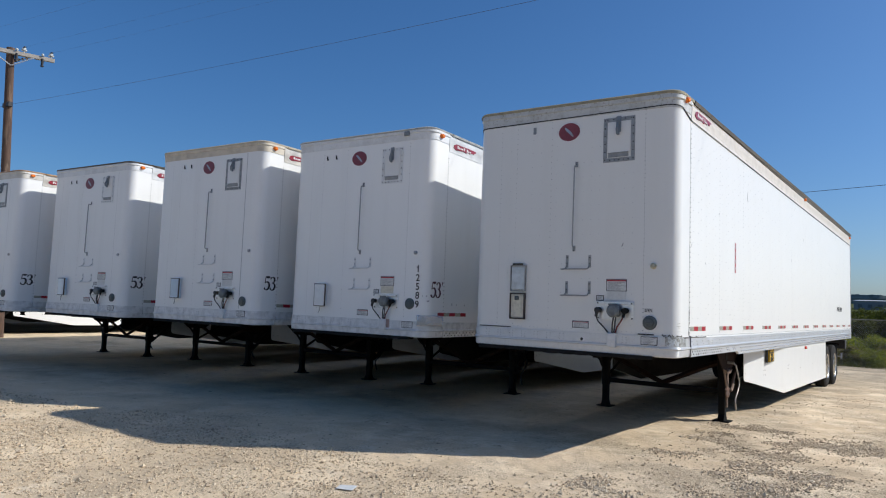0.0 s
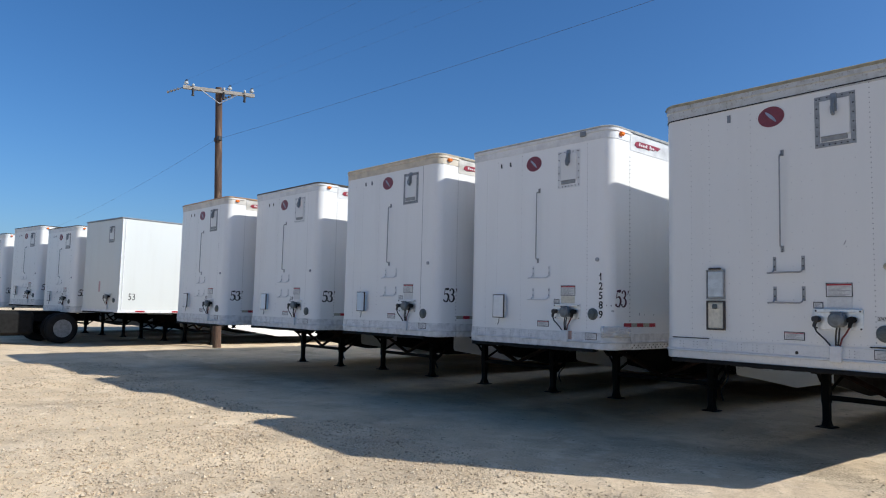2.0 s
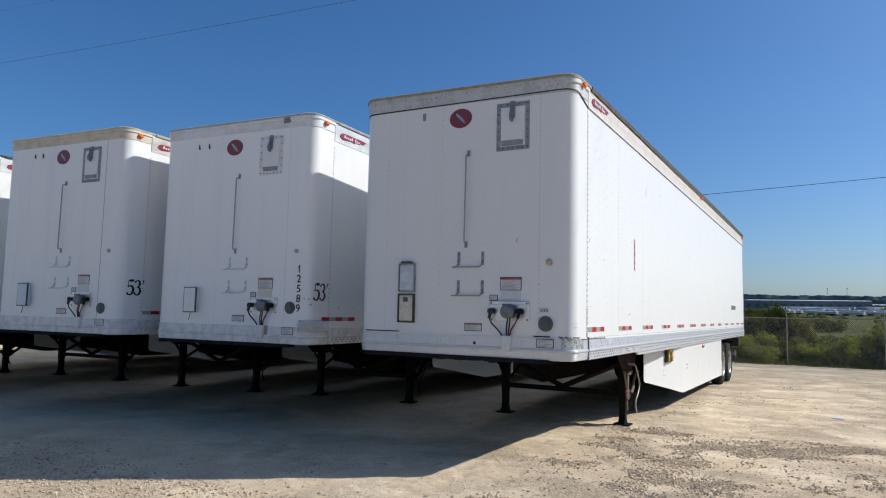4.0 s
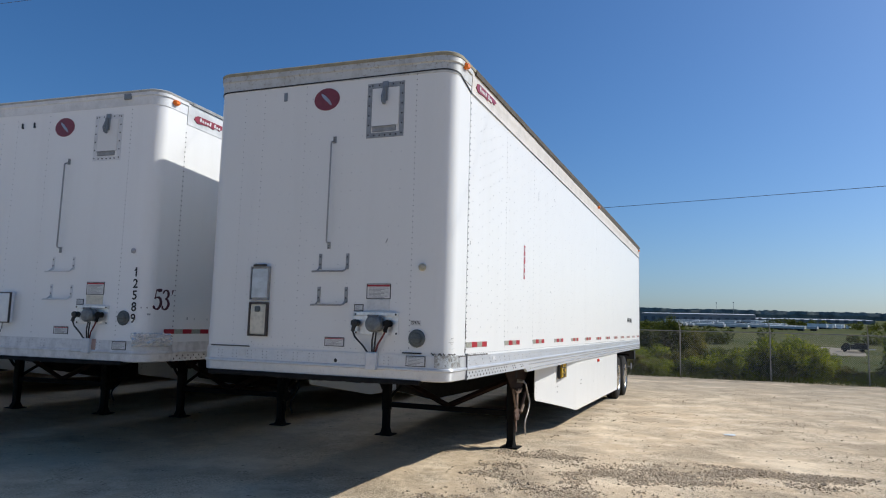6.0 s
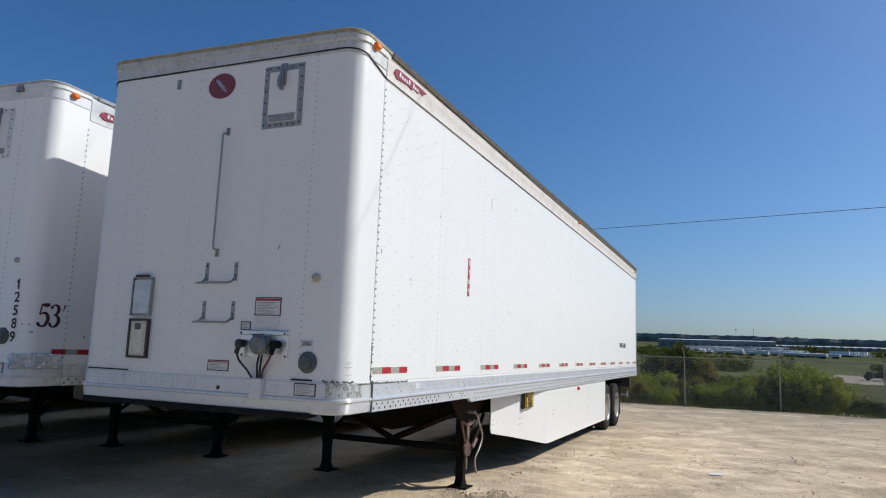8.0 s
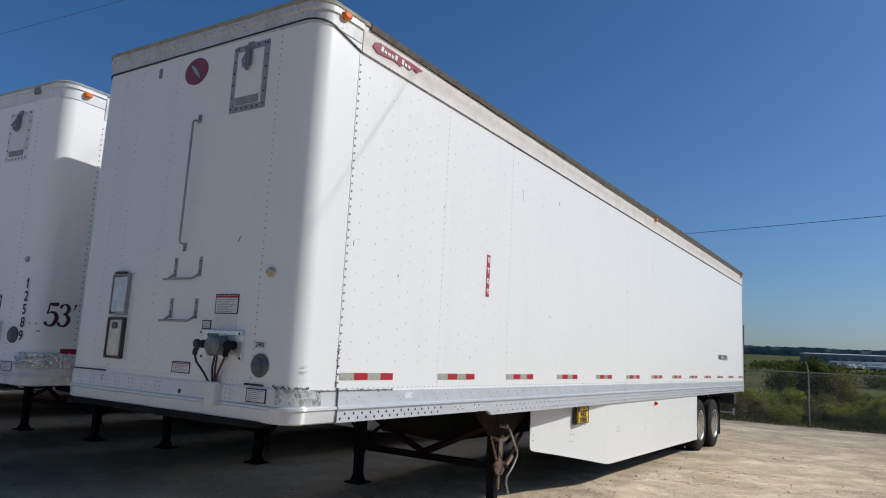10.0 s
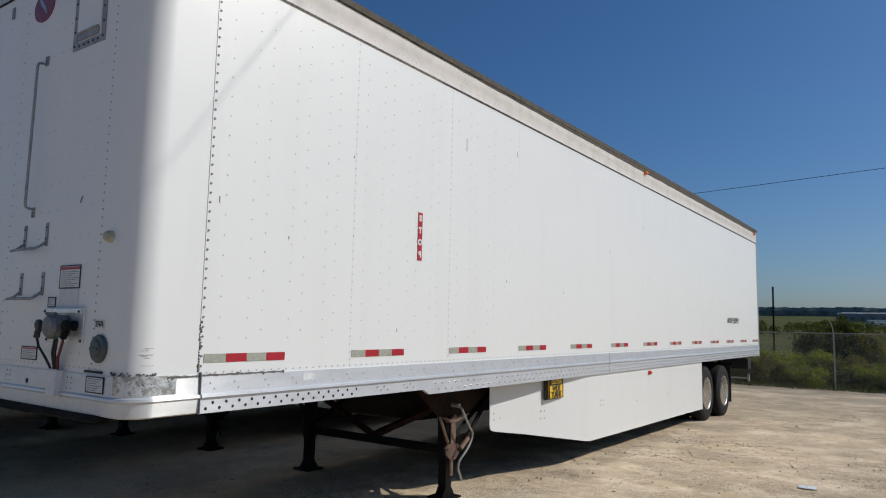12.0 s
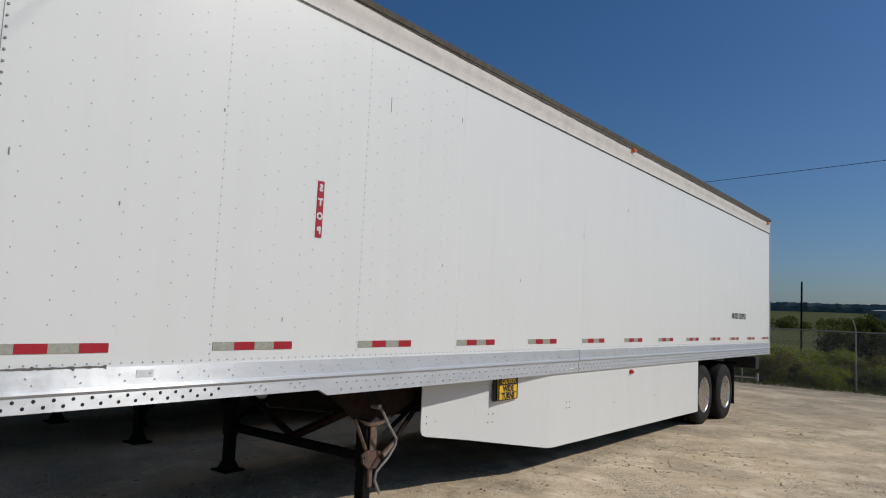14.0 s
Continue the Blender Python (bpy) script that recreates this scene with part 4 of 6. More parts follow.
def roof(parent, lip, sag):
    up = 0.022 if sag else 0.0
    prof = [(-0.10, 4.0), (0.028, 3.992), (0.034, 4.018 + up), (0.012, 4.032 + up), (-0.10, 4.040 + up)]
    g = Geo()
    band(side(LEN + 0.02, 0.5, True, 14), prof, 0, g, sag)
    band(side(0.5, LEN + 0.02, False, 2), prof, 0, g, sag)
    part("roof_edge", g, lip, parent, "dirty brown roof edge", ("lip", lip.name, sag is None))
    front = [(-0.10, 4.0), (0.020, 3.998), (0.026, 4.018 + up), (0.010, 4.030 + up), (-0.10, 4.040 + up)]
    if sag:
        front[1] = (0.024, 4.014)
    part("front_roof_edge", lambda: band([(0, 0.5, 1, 0)] + nose(0.49)[1:-1] + [(-W, 0.5, -1, 0)], front, 0, None, sag), OLIVE if sag else lip, parent, "weathered olive roof edge" if sag else "", ("frontlip", lip.name, sag is None))
    g = Geo()
    g.slab([(x - nx * 0.09, y - ny * 0.09) for x, y, nx, ny in nose(LEN)], "z", 3.94, 3.985)
    part("roof_sheet", g, CREAM, parent, "", ("roofsheet",))


def emblem(parent, z=3.675):
    """A round red badge with a plain grey shape."""
    g = Geo()
    pts = [(-1.295 + 0.137 * math.cos(a), z + 0.108 * math.sin(a)) for a in [2 * math.pi * i / 40 for i in range(40)]]
    g.slab(pts, "y", -0.006, 0.001)
    b = part("badge", g, DARK_RED, parent, "round faded red badge", ("badge", z))
    g = Geo()
    for cx, cz, p, q in ((-1.30, 0.005, 0.075, 0.016), (-1.262, -0.038, 0.032, 0.011)):
        g.slab([(cx + p * math.cos(a) * 0.72 + q * math.sin(a) * 0.7, z + cz - p * math.cos(a) * 0.7 + q * math.sin(a) * 0.72) for a in [2 * math.pi * i / 20 for i in range(20)]], "y", -0.010, -0.005)
    part("badge_shape", g, GALV, b, "plain grey oval shapes", ("badgeshape", z))


def banner(parent, y0=0.545, z=3.862):
    """A red plate with plain pale bars in place of its name."""
    g = Geo()
    g.slab([(y0, z - 0.02), (y0 + 0.02, z + 0.02), (y0 + 0.07, z + 0.038), (y0 + 0.52, z + 0.042), (y0 + 0.66, z + 0.034), (y0 + 0.60, z + 0.006), (y0 + 0.575, z - 0.014), (y0 + 0.52, z + 0.0), (y0 + 0.47, z - 0.030), (y0 + 0.40, z - 0.012), (y0 + 0.35, z - 0.042), (y0 + 0.27, z - 0.028), (y0 + 0.06, z - 0.05)], "x", 0.006, 0.016)
    b = part("name_plate", g, CRIMSON, parent, "red shaped name plate", ("banner", y0))
    g = Geo()
    for i in range(9):
        if i != 5:
            y = y0 + 0.10 + i * 0.044
            tall = i in (0, 4, 6)
            lean = Matrix.Translation((0.017, y, z - 0.004)) @ Matrix.Rotation(radians(-14), 4, "X")
            g.box(-0.0015, 0.0015, -0.006, 0.024, -0.014, 0.032 if tall else 0.014, 0.003, 0, lean)
    tagged(part("name_bars", g, PAPER, b, "pale bars", ("bannerbars", y0)), kind="stuff")


def marker(parent, p, out, key, mat=ORANGE):
    g = Geo()
    out = Vector(out)
    a = Vector((0, 0, 1)).cross(out)
    ring = lambda s, t: [Vector(p) + out * t + s * (0.044 * math.cos(2 * math.pi * j / 12) * a + 0.029 * math.sin(2 * math.pi * j / 12) * Vector((0, 0, 1))) for j in range(12)]
    g.loft([ring(1.05, -0.01), ring(1.05, 0.012), ring(0.95, 0.026), ring(0.6, 0.038)])
    part("marker_lamp", g, mat, parent, "amber marker lamp" if mat == ORANGE else "red marker lamp", ("marker", key))


def trailer(x, y, z, group, label, opt):
    """One box trailer; x: its right side, y: its front, z: the lift of its box."""
    t = base("box_trailer", pose(x, y, z, 0, 0, opt.get("yaw", 0)), label, "trailer", group)
    t.scale = (1, 1, opt.get("tall", 1.0))
    hero = opt.get("hero", False)
    skin = WHITE if hero else WHITE_FRESH if opt.get("clean") else WHITE_OLD
    part("box_body", body_shell, skin, t, "white painted sheet-metal box", ("shell", skin.name))
    part("bottom_rail", lambda: side_rail(True), RAIL if hero else RAIL_PAINTED, t, "ribbed aluminium bottom rail", ("rail", hero, True))
    part("bottom_rail", lambda: side_rail(False), RAIL_PAINTED, t, "", ("rail", hero, False))
    part("front_rail", lambda: band(nose(FIRST - 0.02), FRONT_RAIL), NOSE_RAIL if hero else RAIL_PAINTED, t, "pale worn front rail" if hero else "white front rail", ("frontrail", hero))
    trim = opt["trim"]
    sag = (lambda a, b: 0.045 * (1 - smooth(0, 10, b)) * (1 - smooth(0, 2.5, -a)) - 0.035 * smooth(3, 15, b)) if hero else None
    part("front_trim", lambda: band(nose(FIRST - 0.02, 12), FRONT_TRIM, 0, None, sag), trim, t, "", ("trim", trim.name, hero))
    top = opt["rail"]
    for right in (True, False):
        part("top_rail", lambda: band(side(FIRST - 0.01, LEN - 0.04, right, 14), [(-0.02, 3.755), (0.006, 3.755), (0.008, 3.87), (0.011, 3.875), (0.012, 3.99), (-0.02, 4.0)], 0, None, sag and (lambda a, b: sag(a, b) * 0.3)), top, t, "", ("toprail", top.name, right, hero))
    if hero:
        g = band(nose(FIRST - 0.02, 12), [(-0.01, 3.850), (0.010, 3.850), (0.010, 3.862), (-0.01, 3.862)], 0, None, lambda a, b: 0.09 * smooth(0.02, 0.42, b) + 0.015 * (1 - smooth(0, 2.5, -a)))
        for yy in (0.0,):
            band(side(FIRST - 0.01, LEN - 0.04), [(-0.01, 3.744), (0.008, 3.744), (0.008, 3.756), (-0.01, 3.756)], 0, g)
        part("seal_line", g, SEAL, t, "black sealant line")
        tagged(part("rail_rivets", rail_rivets(), SHINY, t, "shiny rivet heads"), kind="stuff")
        tagged(part("rail_holes", rail_holes(), SEAL, t, "dark drilled holes"), kind="stuff")
    tagged(part("front_rail_rivets", front_rail_rivets, RIVET_SEAM, t, "small rivet heads", ("frontrailrivets",)), kind="stuff")
    roof(t, LIP if hero else opt["lip"], sag)
    if hero:
        part("roof_edge_tip", Geo().box(-W - 0.040, -W + 0.05, 0.10, 0.34, 4.015, 4.052, 0.008), LIP, t, "dark bent roof edge tip")
        g = Geo()
        ring = lambda y, z: [(0.0, y, z), (0.021, y, z), (0.026, y, 3.995), (0.0, y, 3.998)]
        rr = random.Random(4)
        ys = [0.30 + 0.11 * i for i in range(int((LEN - 0.35) / 0.11))]
        g.loft([[(a, c, d + 0.035 * smooth(3, 15, y)) for a, c, d in ring(y, 3.978 - 0.032 * smooth(0.3, 1.6, y) + rr.uniform(-0.003, 0.003))] for y in ys])
        part("roof_edge", g, LIP, t, "dirty brown roof edge")
    tagged(part("rivets", lambda: rivet_lines(hero), RIVET, t, "small rivet heads", ("rivets", hero)), kind="stuff")
    tagged(part("seam_rivets", seam_rivets, RIVET_SEAM, t, "dull rivet columns", ("seamrivets",)), kind="stuff")
    emblem(t)
    hatch(t, opt.get("metal_hatch", True))
    # air line rod up the middle
    g = lambda: Geo().tube([(-1.19, -0.004, 3.252), (-1.19, -0.035, 3.25), (-1.191, -0.052, 3.244), (-1.192, -0.058, 3.225), (-1.198, -0.058, 2.325), (-1.199, -0.052, 2.306), (-1.20, -0.035, 2.30), (-1.20, -0.004, 2.298)], 0.0085, 6).box(-1.205, -1.17, -0.009, 0, 3.24, 3.305, 0.002).box(-1.218, -1.183, -0.009, 0, 2.245, 2.31, 0.002)
    part("grab_rod", g, ZINC, t, "thin grey steel rod", ("rod",))
    tagged(part("rod_bolts", lambda: bolt_heads([(-1.187, z) for z in (3.292, 3.272, 3.252)] + [(-1.2, z) for z in (2.295, 2.275, 2.255)]), RIVET_DARK, t, "dark bolt heads", ("rodbolts",)), kind="stuff")
    hose_hanger(2.035, t, None if hero else WHITE_TRIM)
    hose_hanger(1.73, t, None if hero else WHITE_TRIM)
    nose_box(t)
    document_box(t, "double" if hero else "single", opt.get("lid", WHITE_PLASTIC))
    if hero or opt.get("vents"):
        for vx in ((-1.76,) if hero else (-1.93, -1.75)):
            part("vent_clip", lambda: Geo().box(vx - 0.02, vx + 0.02, -0.008, 0, 3.70, 3.785, 0.003) if hero else Geo().box(vx - 0.010, vx + 0.010, -0.012, 0, 3.70, 3.76, 0.003).box(vx - 0.004, vx + 0.020, -0.010, 0, 3.695, 3.715, 0.003), GREY_PAINT if hero else BLACK, t, "" if hero else "black hook clip", ("ventclip", vx, hero))
    printed_label("warning_label", -0.785, -0.56, 1.795, 1.92, t, 8, RED, label="white warning label with red heading")
    printed_label("blank_plate", -0.785, -0.56, 1.685, 1.785, t, 0, None, back=BEIGE if opt.get("tan_plate") else PAPER, rim=False, label="plain pale plate")
    printed_label("small_label", -0.905, -0.825, 1.685, 1.735, t, 4)
    printed_label("safety_label", -1.195, -1.005, 1.365, 1.435, t, 5, RED)
    printed_label("rail_label", -0.375, -0.205, 1.222, 1.30, t, 6, None, -0.012)
    # round vent cap and small button lamp
    part("round_cap", lambda: Geo().lathe([(0.001, 0.076), (-0.012, 0.078), (-0.022, 0.070), (-0.024, 0.05), (-0.034, 0.045), (-0.036, 0.01)], "y", (-0.287 + opt.get("cap_x", 0), 0, opt.get("cap", 1.455)), 24).box(-0.325 + opt.get("cap_x", 0), -0.249 + opt.get("cap_x", 0), -0.044, -0.03, opt.get("cap", 1.455) - 0.008, opt.get("cap", 1.455) + 0.008, 0.003), DARK_GREEN, t, "round grey-green cap", ("cap", opt.get("cap", 1.455)))
    part("round_lamp", lambda: Geo().lathe([(0.001, 0.034), (-0.03, 0.032), (-0.045, 0.022), (-0.05, 0.005)] if hero else [(0.002, 0.028), (-0.022, 0.026), (-0.03, 0.016), (-0.034, 0.004)], "y", (-0.255, 0.006, 2.07) if hero else (-0.20, 0.003, 2.26), 14), OLD_LENS if hero else GALV, t, "small yellowed round lamp", ("button", hero))
    marker(t, (0.014, 0.225, 3.932), (0.98, -0.2, 0), "corner")
    if hero:
        for yy in (7.98, 15.7):
            marker(t, (0.018, yy, 3.95), (1, 0, 0), yy)
    banner(t)
    for k in range(13 if hero else opt.get("tapes", 3)):
        tape(FIRST + 0.005 + PITCH * k, t, False, 1.390 if opt.get("clean") else 1.378)
    underside(t)
    landing_gear(t, foot_z(t, -2.25, 3.5), foot_z(t, -0.42, 3.5), not hero)
    running_gear(t, opt.get("wheels", 0.0) - z)
    skirt(t, True)
    skirt(t, False)
    rear_end(t)
    if opt.get("front_seam"):
        part("panel_seam", Geo().box(-0.369, -0.361, -0.002, 0.001, 1.33, 3.85), GREY_SMEAR, t, "grey panel seam")
    if opt.get("mark53"):
        length_mark(t, opt.get("mark_y", 0.30), 1.755, 0.215, MAROON if opt.get("maroon") else INK)
    return t


def stroke(g, pts, k=0, n=10):
    """A flat pen stroke through (along, up, width) points, rounded by a spline; it faces +x."""
    out = []
    for i in range(len(pts) - 1):
        p = [Vector(pts[max(0, min(len(pts) - 1, i + d))]) for d in (-1, 0, 1, 2)]
        for j in range(n):
            u = j / n
            out.append(0.5 * (2 * p[1] + (p[2] - p[0]) * u + (2 * p[0] - 5 * p[1] + 4 * p[2] - p[3]) * u * u + (3 * p[1] - p[0] - 3 * p[2] + p[3]) * u ** 3))
    out.append(Vector(pts[-1]))
    left, right = [], []
    for i, p in enumerate(out):
        d = out[min(i + 1, len(out) - 1)] - out[max(i - 1, 0)]
        q = Vector((-d.y, d.x)).normalized() * max(1.3 * p.z, 0.006) / 2
        left.append((0.0, p.x + q.x, p.y + q.y))
        right.append((0.0, p.x - q.x, p.y - q.y))
    m = len(left)
    g.add(left + right, [(i, i + 1, m + i + 1, m + i) for i in range(m - 1)], k)


def length_mark(parent, y, z, size, mat):
    """The painted 53-foot mark in upright numerals with thick and thin strokes."""
    g = Geo()
    s = size
    five = [(0.40, 0.98, 0.10), (0.22, 0.95, 0.13), (0.06, 0.97, 0.05)], [(0.07, 0.97, 0.05), (0.05, 0.74, 0.05), (0.03, 0.52, 0.06)], \
           [(0.03, 0.52, 0.03), (0.14, 0.60, 0.06), (0.30, 0.56, 0.12), (0.38, 0.34, 0.15), (0.28, 0.08, 0.11), (0.12, 0.02, 0.06), (0.01, 0.10, 0.10), (0.04, 0.17, 0.11)]
    three = [(0.04, 0.82, 0.11), (0.01, 0.88, 0.09), (0.12, 0.98, 0.05), (0.26, 0.93, 0.11), (0.31, 0.77, 0.14), (0.25, 0.61, 0.09), (0.12, 0.55, 0.03)], \
            [(0.12, 0.55, 0.03), (0.28, 0.49, 0.10), (0.36, 0.29, 0.15), (0.27, 0.08, 0.11), (0.11, 0.02, 0.06), (0.00, 0.11, 0.10), (0.03, 0.18, 0.11)]
    tick = [(0.03, 1.02, 0.085), (0.0, 0.88, 0.055), (-0.035, 0.72, 0.012)],
    for shift, glyph in ((-0.48, five), (0.0, three), (0.54, tick)):
        for line in glyph:
            stroke(g, [(s * (1.22 * (u + shift) + 0.03 * (v - 0.5)), s * (v - 0.5), s * w) for u, v, w in line])
    bent = []
    for _, v, w in g.v:
        v += y
        a = max(0.0, (R - v) / R)
        bent.append((-R + (R + 0.004) * math.cos(a), R - (R + 0.004) * math.sin(a), w + z) if a > 0 else (0.004, v, w + z))
    g.v = bent
    return part("length_mark", g, mat, parent, "dark painted length numerals", ("53", size, mat.name, y), 180)


GROUP = "white box trailers parked in a row"
ROW = [
    # right side, front, lift, options
    (0.0, 0.0, 0.0, "white box trailer with grey trim and a double document holder",
     dict(hero=True, trim=TRIM, rail=HERO_TOP)),
    (-3.423, 0.083, 0.01, "white box trailer with foil-patched corner, tan plate and unit number",
     dict(trim=WHITE_TRIM, rail=WHITE_TRIM, lip=GREY_LIP, metal_hatch=False, mark53=True, mark_y=0.25, maroon=True, tan_plate=True, vents=True, clean=True, tapes=2, cap=1.55, cap_x=0.02, yaw=3.5)),
    (-6.40, -0.42, 0.04, "white box trailer with weathered tan roof trim and steel-framed hatch",
     dict(lid=BLUE_BOX, trim=TAN_TRIM, rail=CREAM, lip=TAN, front_seam=True, mark53=True, vents=True, tapes=1, yaw=4.2)),
    (-9.867, -0.68, 0.02, "white box trailer with pale trim and pale blue document box",
     dict(lid=BLUE_BOX, trim=WHITE_TRIM, rail=WHITE_TRIM, lip=LIP, metal_hatch=False, mark53=True, vents=True, tapes=1, yaw=4.5, tall=0.99)),
    (-12.907, -1.33, 0.02, "white box trailer with tan roof trim beside the wooden pole",
     dict(trim=CREAM, rail=CREAM, lip=RUST_TRIM, mark53=True, vents=True, tapes=1, yaw=4.5, tall=0.985)),
]
TRAILERS = [trailer(x, y, z, GROUP, label, opt) for x, y, z, label, opt in ROW]


# ---- what sets the end trailer apart
A = TRAILERS[0]
plate = part("stop_sticker", Geo().box(-0.001, 0.003, 2.44, 2.50, 2.145, 2.545), RED, A, "narrow red sticker with white mirrored letters")
for i, ch in enumerate("STOP"):
    lettering("letter", ch, 0.066, PAPER, plate, Matrix.Translation((0.0045, 2.47, 2.495 - 0.1 * i)) @ FACE_SIDE @ Matrix.Diagonal((-1, 1, 1, 1)), "", 0, 1.0, 0.004)
lettering("axle_lettering", "AIR-RIDE EQUIPPED", 0.16, INK, A, on_side(13.43, 1.83), "small black lettering", 0, 0.72, 0.0005)
num = printed_label("unit_number_label", -0.355, -0.255, 1.565, 1.612, A, 0, None, rim=False)
lettering("unit_number", "27476", 0.044, INK, num, on_front(-0.305, 1.588, -0.0055), "", 0, 0.74, 0.0004)
g = Geo().box(-0.075, -0.055, 4.96, 5.31, 0.83, 1.05, 0.004)
sign = part("warning_sign", g, YELLOW, A, "yellow sign with black lettering")
part("sign_back", Geo().box(-0.11, -0.078, 4.93, 5.32, 0.82, 1.055, 0.006), BLACK, sign)
part("sign_frame", Geo().box(-0.056, -0.051, 4.96, 5.31, 0.975, 1.05, 0.001).box(-0.056, -0.051, 4.96, 4.972, 0.83, 0.975).box(-0.056, -0.051, 5.298, 5.31, 0.83, 0.975).box(-0.056, -0.051, 4.96, 5.31, 0.83, 0.838), INK, sign, "black sign border")
for word, size, z, mat, out in (("CAUTION", 0.060, 1.012, YELLOW, -0.049), ("WIDE", 0.082, 0.938, INK, -0.053), ("TURNS", 0.078, 0.868, INK, -0.053)):
    lettering("sign_word", word, size, mat, sign, on_side(5.135, z, out), "", 0, 0.95, 0.003)
part("sign_rule", Geo().box(-0.056, -0.052, 4.98, 5.29, 0.900, 0.905), INK, sign)
marker(A, (-0.01, 8.12, 0.985), (1, 0, 0), "skirt", RED_LENS)
part("rail_sticker", Geo().box(0.011, 0.0145, 1.22, 1.32, 1.242, 1.282), WHITE_TRIM, A, "faded white sticker")
# scuffed sheet round the lower corner
part("corner_patch", lambda: band(nose(0.28, 16)[0:15], [(-0.01, 1.215), (0.0135, 1.215), (0.0135, 1.316), (-0.01, 1.316)]), SCUFFED, A, "scuffed bare-metal corner patch")
g = Geo()
rr = random.Random(11)
for a0, a1, n in ((0.0, 1.0, 34),):
    for i in range(n):
        a = (a0 + (a1 - a0) * i / n) * math.pi / 2
        if rr.random() < 0.75:
            c = Vector((-R + (R + 0.008) * math.cos(a), R - (R + 0.008) * math.sin(a), 1.327 + rr.uniform(-0.008, 0.006)))
            o = Vector((math.cos(a), -math.sin(a), 0))
            g.dome(c, o, rr.uniform(0.004, 0.009), 0.003, 0, 7)
z = 1.335
while z < 1.62:
    g.dome((0.001, 0.425 + rr.uniform(-0.006, 0.006), z), (1, 0, 0), rr.uniform(0.004, 0.011), 0.004, 0, 7)
    z += rr.uniform(0.006, 0.02)
top, bot = [], []
y = 0.22
while y < 1.06:
    top.append((y, 1.308 + rr.uniform(0.0, 0.005) + (0.006 if rr.random() < 0.1 else 0)))
    bot.append((y, 1.304 - rr.uniform(0.0, 0.005) - (0.010 if rr.random() < 0.08 else 0)))
    y += rr.uniform(0.008, 0.02)
g.slab([p for p in top if p[0] > R] + [p for p in reversed(bot) if p[0] > R], "x", 0.0, 0.014)
tagged(part("cracked_sealant", g, plain("grimy_sealant", (0.14, 0.13, 0.115), 0.8), A, "cracked grimy sealant"), kind="stuff")
part("panel_seam", Geo().box(-0.01, 0.0016, 0.4195, 0.4225, 1.33, 3.76), INK_GREY, A, "dark panel seam")
part("rail_joint", Geo().box(-0.01, 0.0255, 0.4305, 0.4335, 1.09, 1.326), INK_GREY, A, "dark rail joint")
part("sealant_strip", Geo().box(-W + 0.12, -2.02, -0.012, 0.0, 1.322, 1.332, 0.002), SEAL, A, "black sealant strip")
part("sealant_strip", Geo().box(-0.42, -0.24, -0.012, 0.0, 1.322, 1.334, 0.002), SEAL, A, "black sealant strip")
part("rail_label", Geo().box(-2.13, -2.05, -0.016, -0.008, 1.235, 1.295), PAPER, A, "small square label")
# grey rub marks on the rounded corner
g = Geo()
for z, a0, a1, h in ((1.462, 0.10, 0.42, 0.003), (1.452, 0.25, 0.50, 0.002), (1.428, 0.12, 0.55, 0.004), (1.422, 0.30, 0.48, 0.002), (1.412, 0.20, 0.42, 0.002), (1.372, 0.05, 0.50, 0.002)):
    rub = [(-R + R * math.cos(a), R - R * math.sin(a), math.cos(a), -math.sin(a)) for a in [a0 + (a1 - a0) * i / 6 for i in range(7)]]
    band(rub, [(-0.002, z), (0.001, z), (0.001, z + h), (-0.002, z + h)], 0, g)
tagged(part("rub_marks", g, PALE_RUB, A, "thin grey rub marks"), kind="stuff")
# scuffs and scratches in the paint
g = Geo()
for y, z, h, w in ((3.15, 3.22, 0.16, 0.007), (4.1, 3.37, 0.06, 0.010), (1.05, 2.16, 0.03, 0.012), (0.50, 2.32, 0.05, 0.010), (2.2, 1.56, 0.035, 0.008), (3.9, 2.05, 0.04, 0.010), (6.6, 2.6, 0.05, 0.012), (5.2, 2.0, 0.04, 0.01), (1.65, 2.83, 0.03, 0.012), (7.9, 3.1, 0.06, 0.012)):
    g.box(-0.001, 0.0022, y, y + 0.6 * w, z, z + 0.75 * h)
tagged(part("paint_scratches", g, INK_GREY, A, "dark scratches"), kind="stuff")
part("dent_mark", Geo().tube([(-0.62, -0.003, 2.29), (-0.60, -0.003, 2.33)], 0.004, 4), INK_GREY, A)
part("rail_dent", Geo().lathe([(-0.012, 0.018), (-0.017, 0.012), (-0.018, 0.002)], "y", (-1.075, 0, 1.235), 8), INK, A, "dark chip")

# ---- what sets its neighbour apart
B = TRAILERS[1]
for i, ch in enumerate("12589"):
    lettering("unit_digit", ch, 0.135, INK, B, on_front(-0.146, 2.03 - 0.122 * i, -0.004), "black unit number", 0, 1.0, 0.002)
part("digit_flag", Geo().slab([(-0.146, 2.078), (-0.146, 2.056), (-0.170, 2.043), (-0.170, 2.057)], "y", -0.0048, -0.0032), INK, B)
part("first_tape", Geo().box(-0.001, 0.0130, 0.302, 0.4545, 1.390, 1.440), RED, B, "red piece of reflective tape above the foil")
tagged(part("rail_holes", rail_holes(), SEAL, B, "dark drilled holes"), kind="stuff")


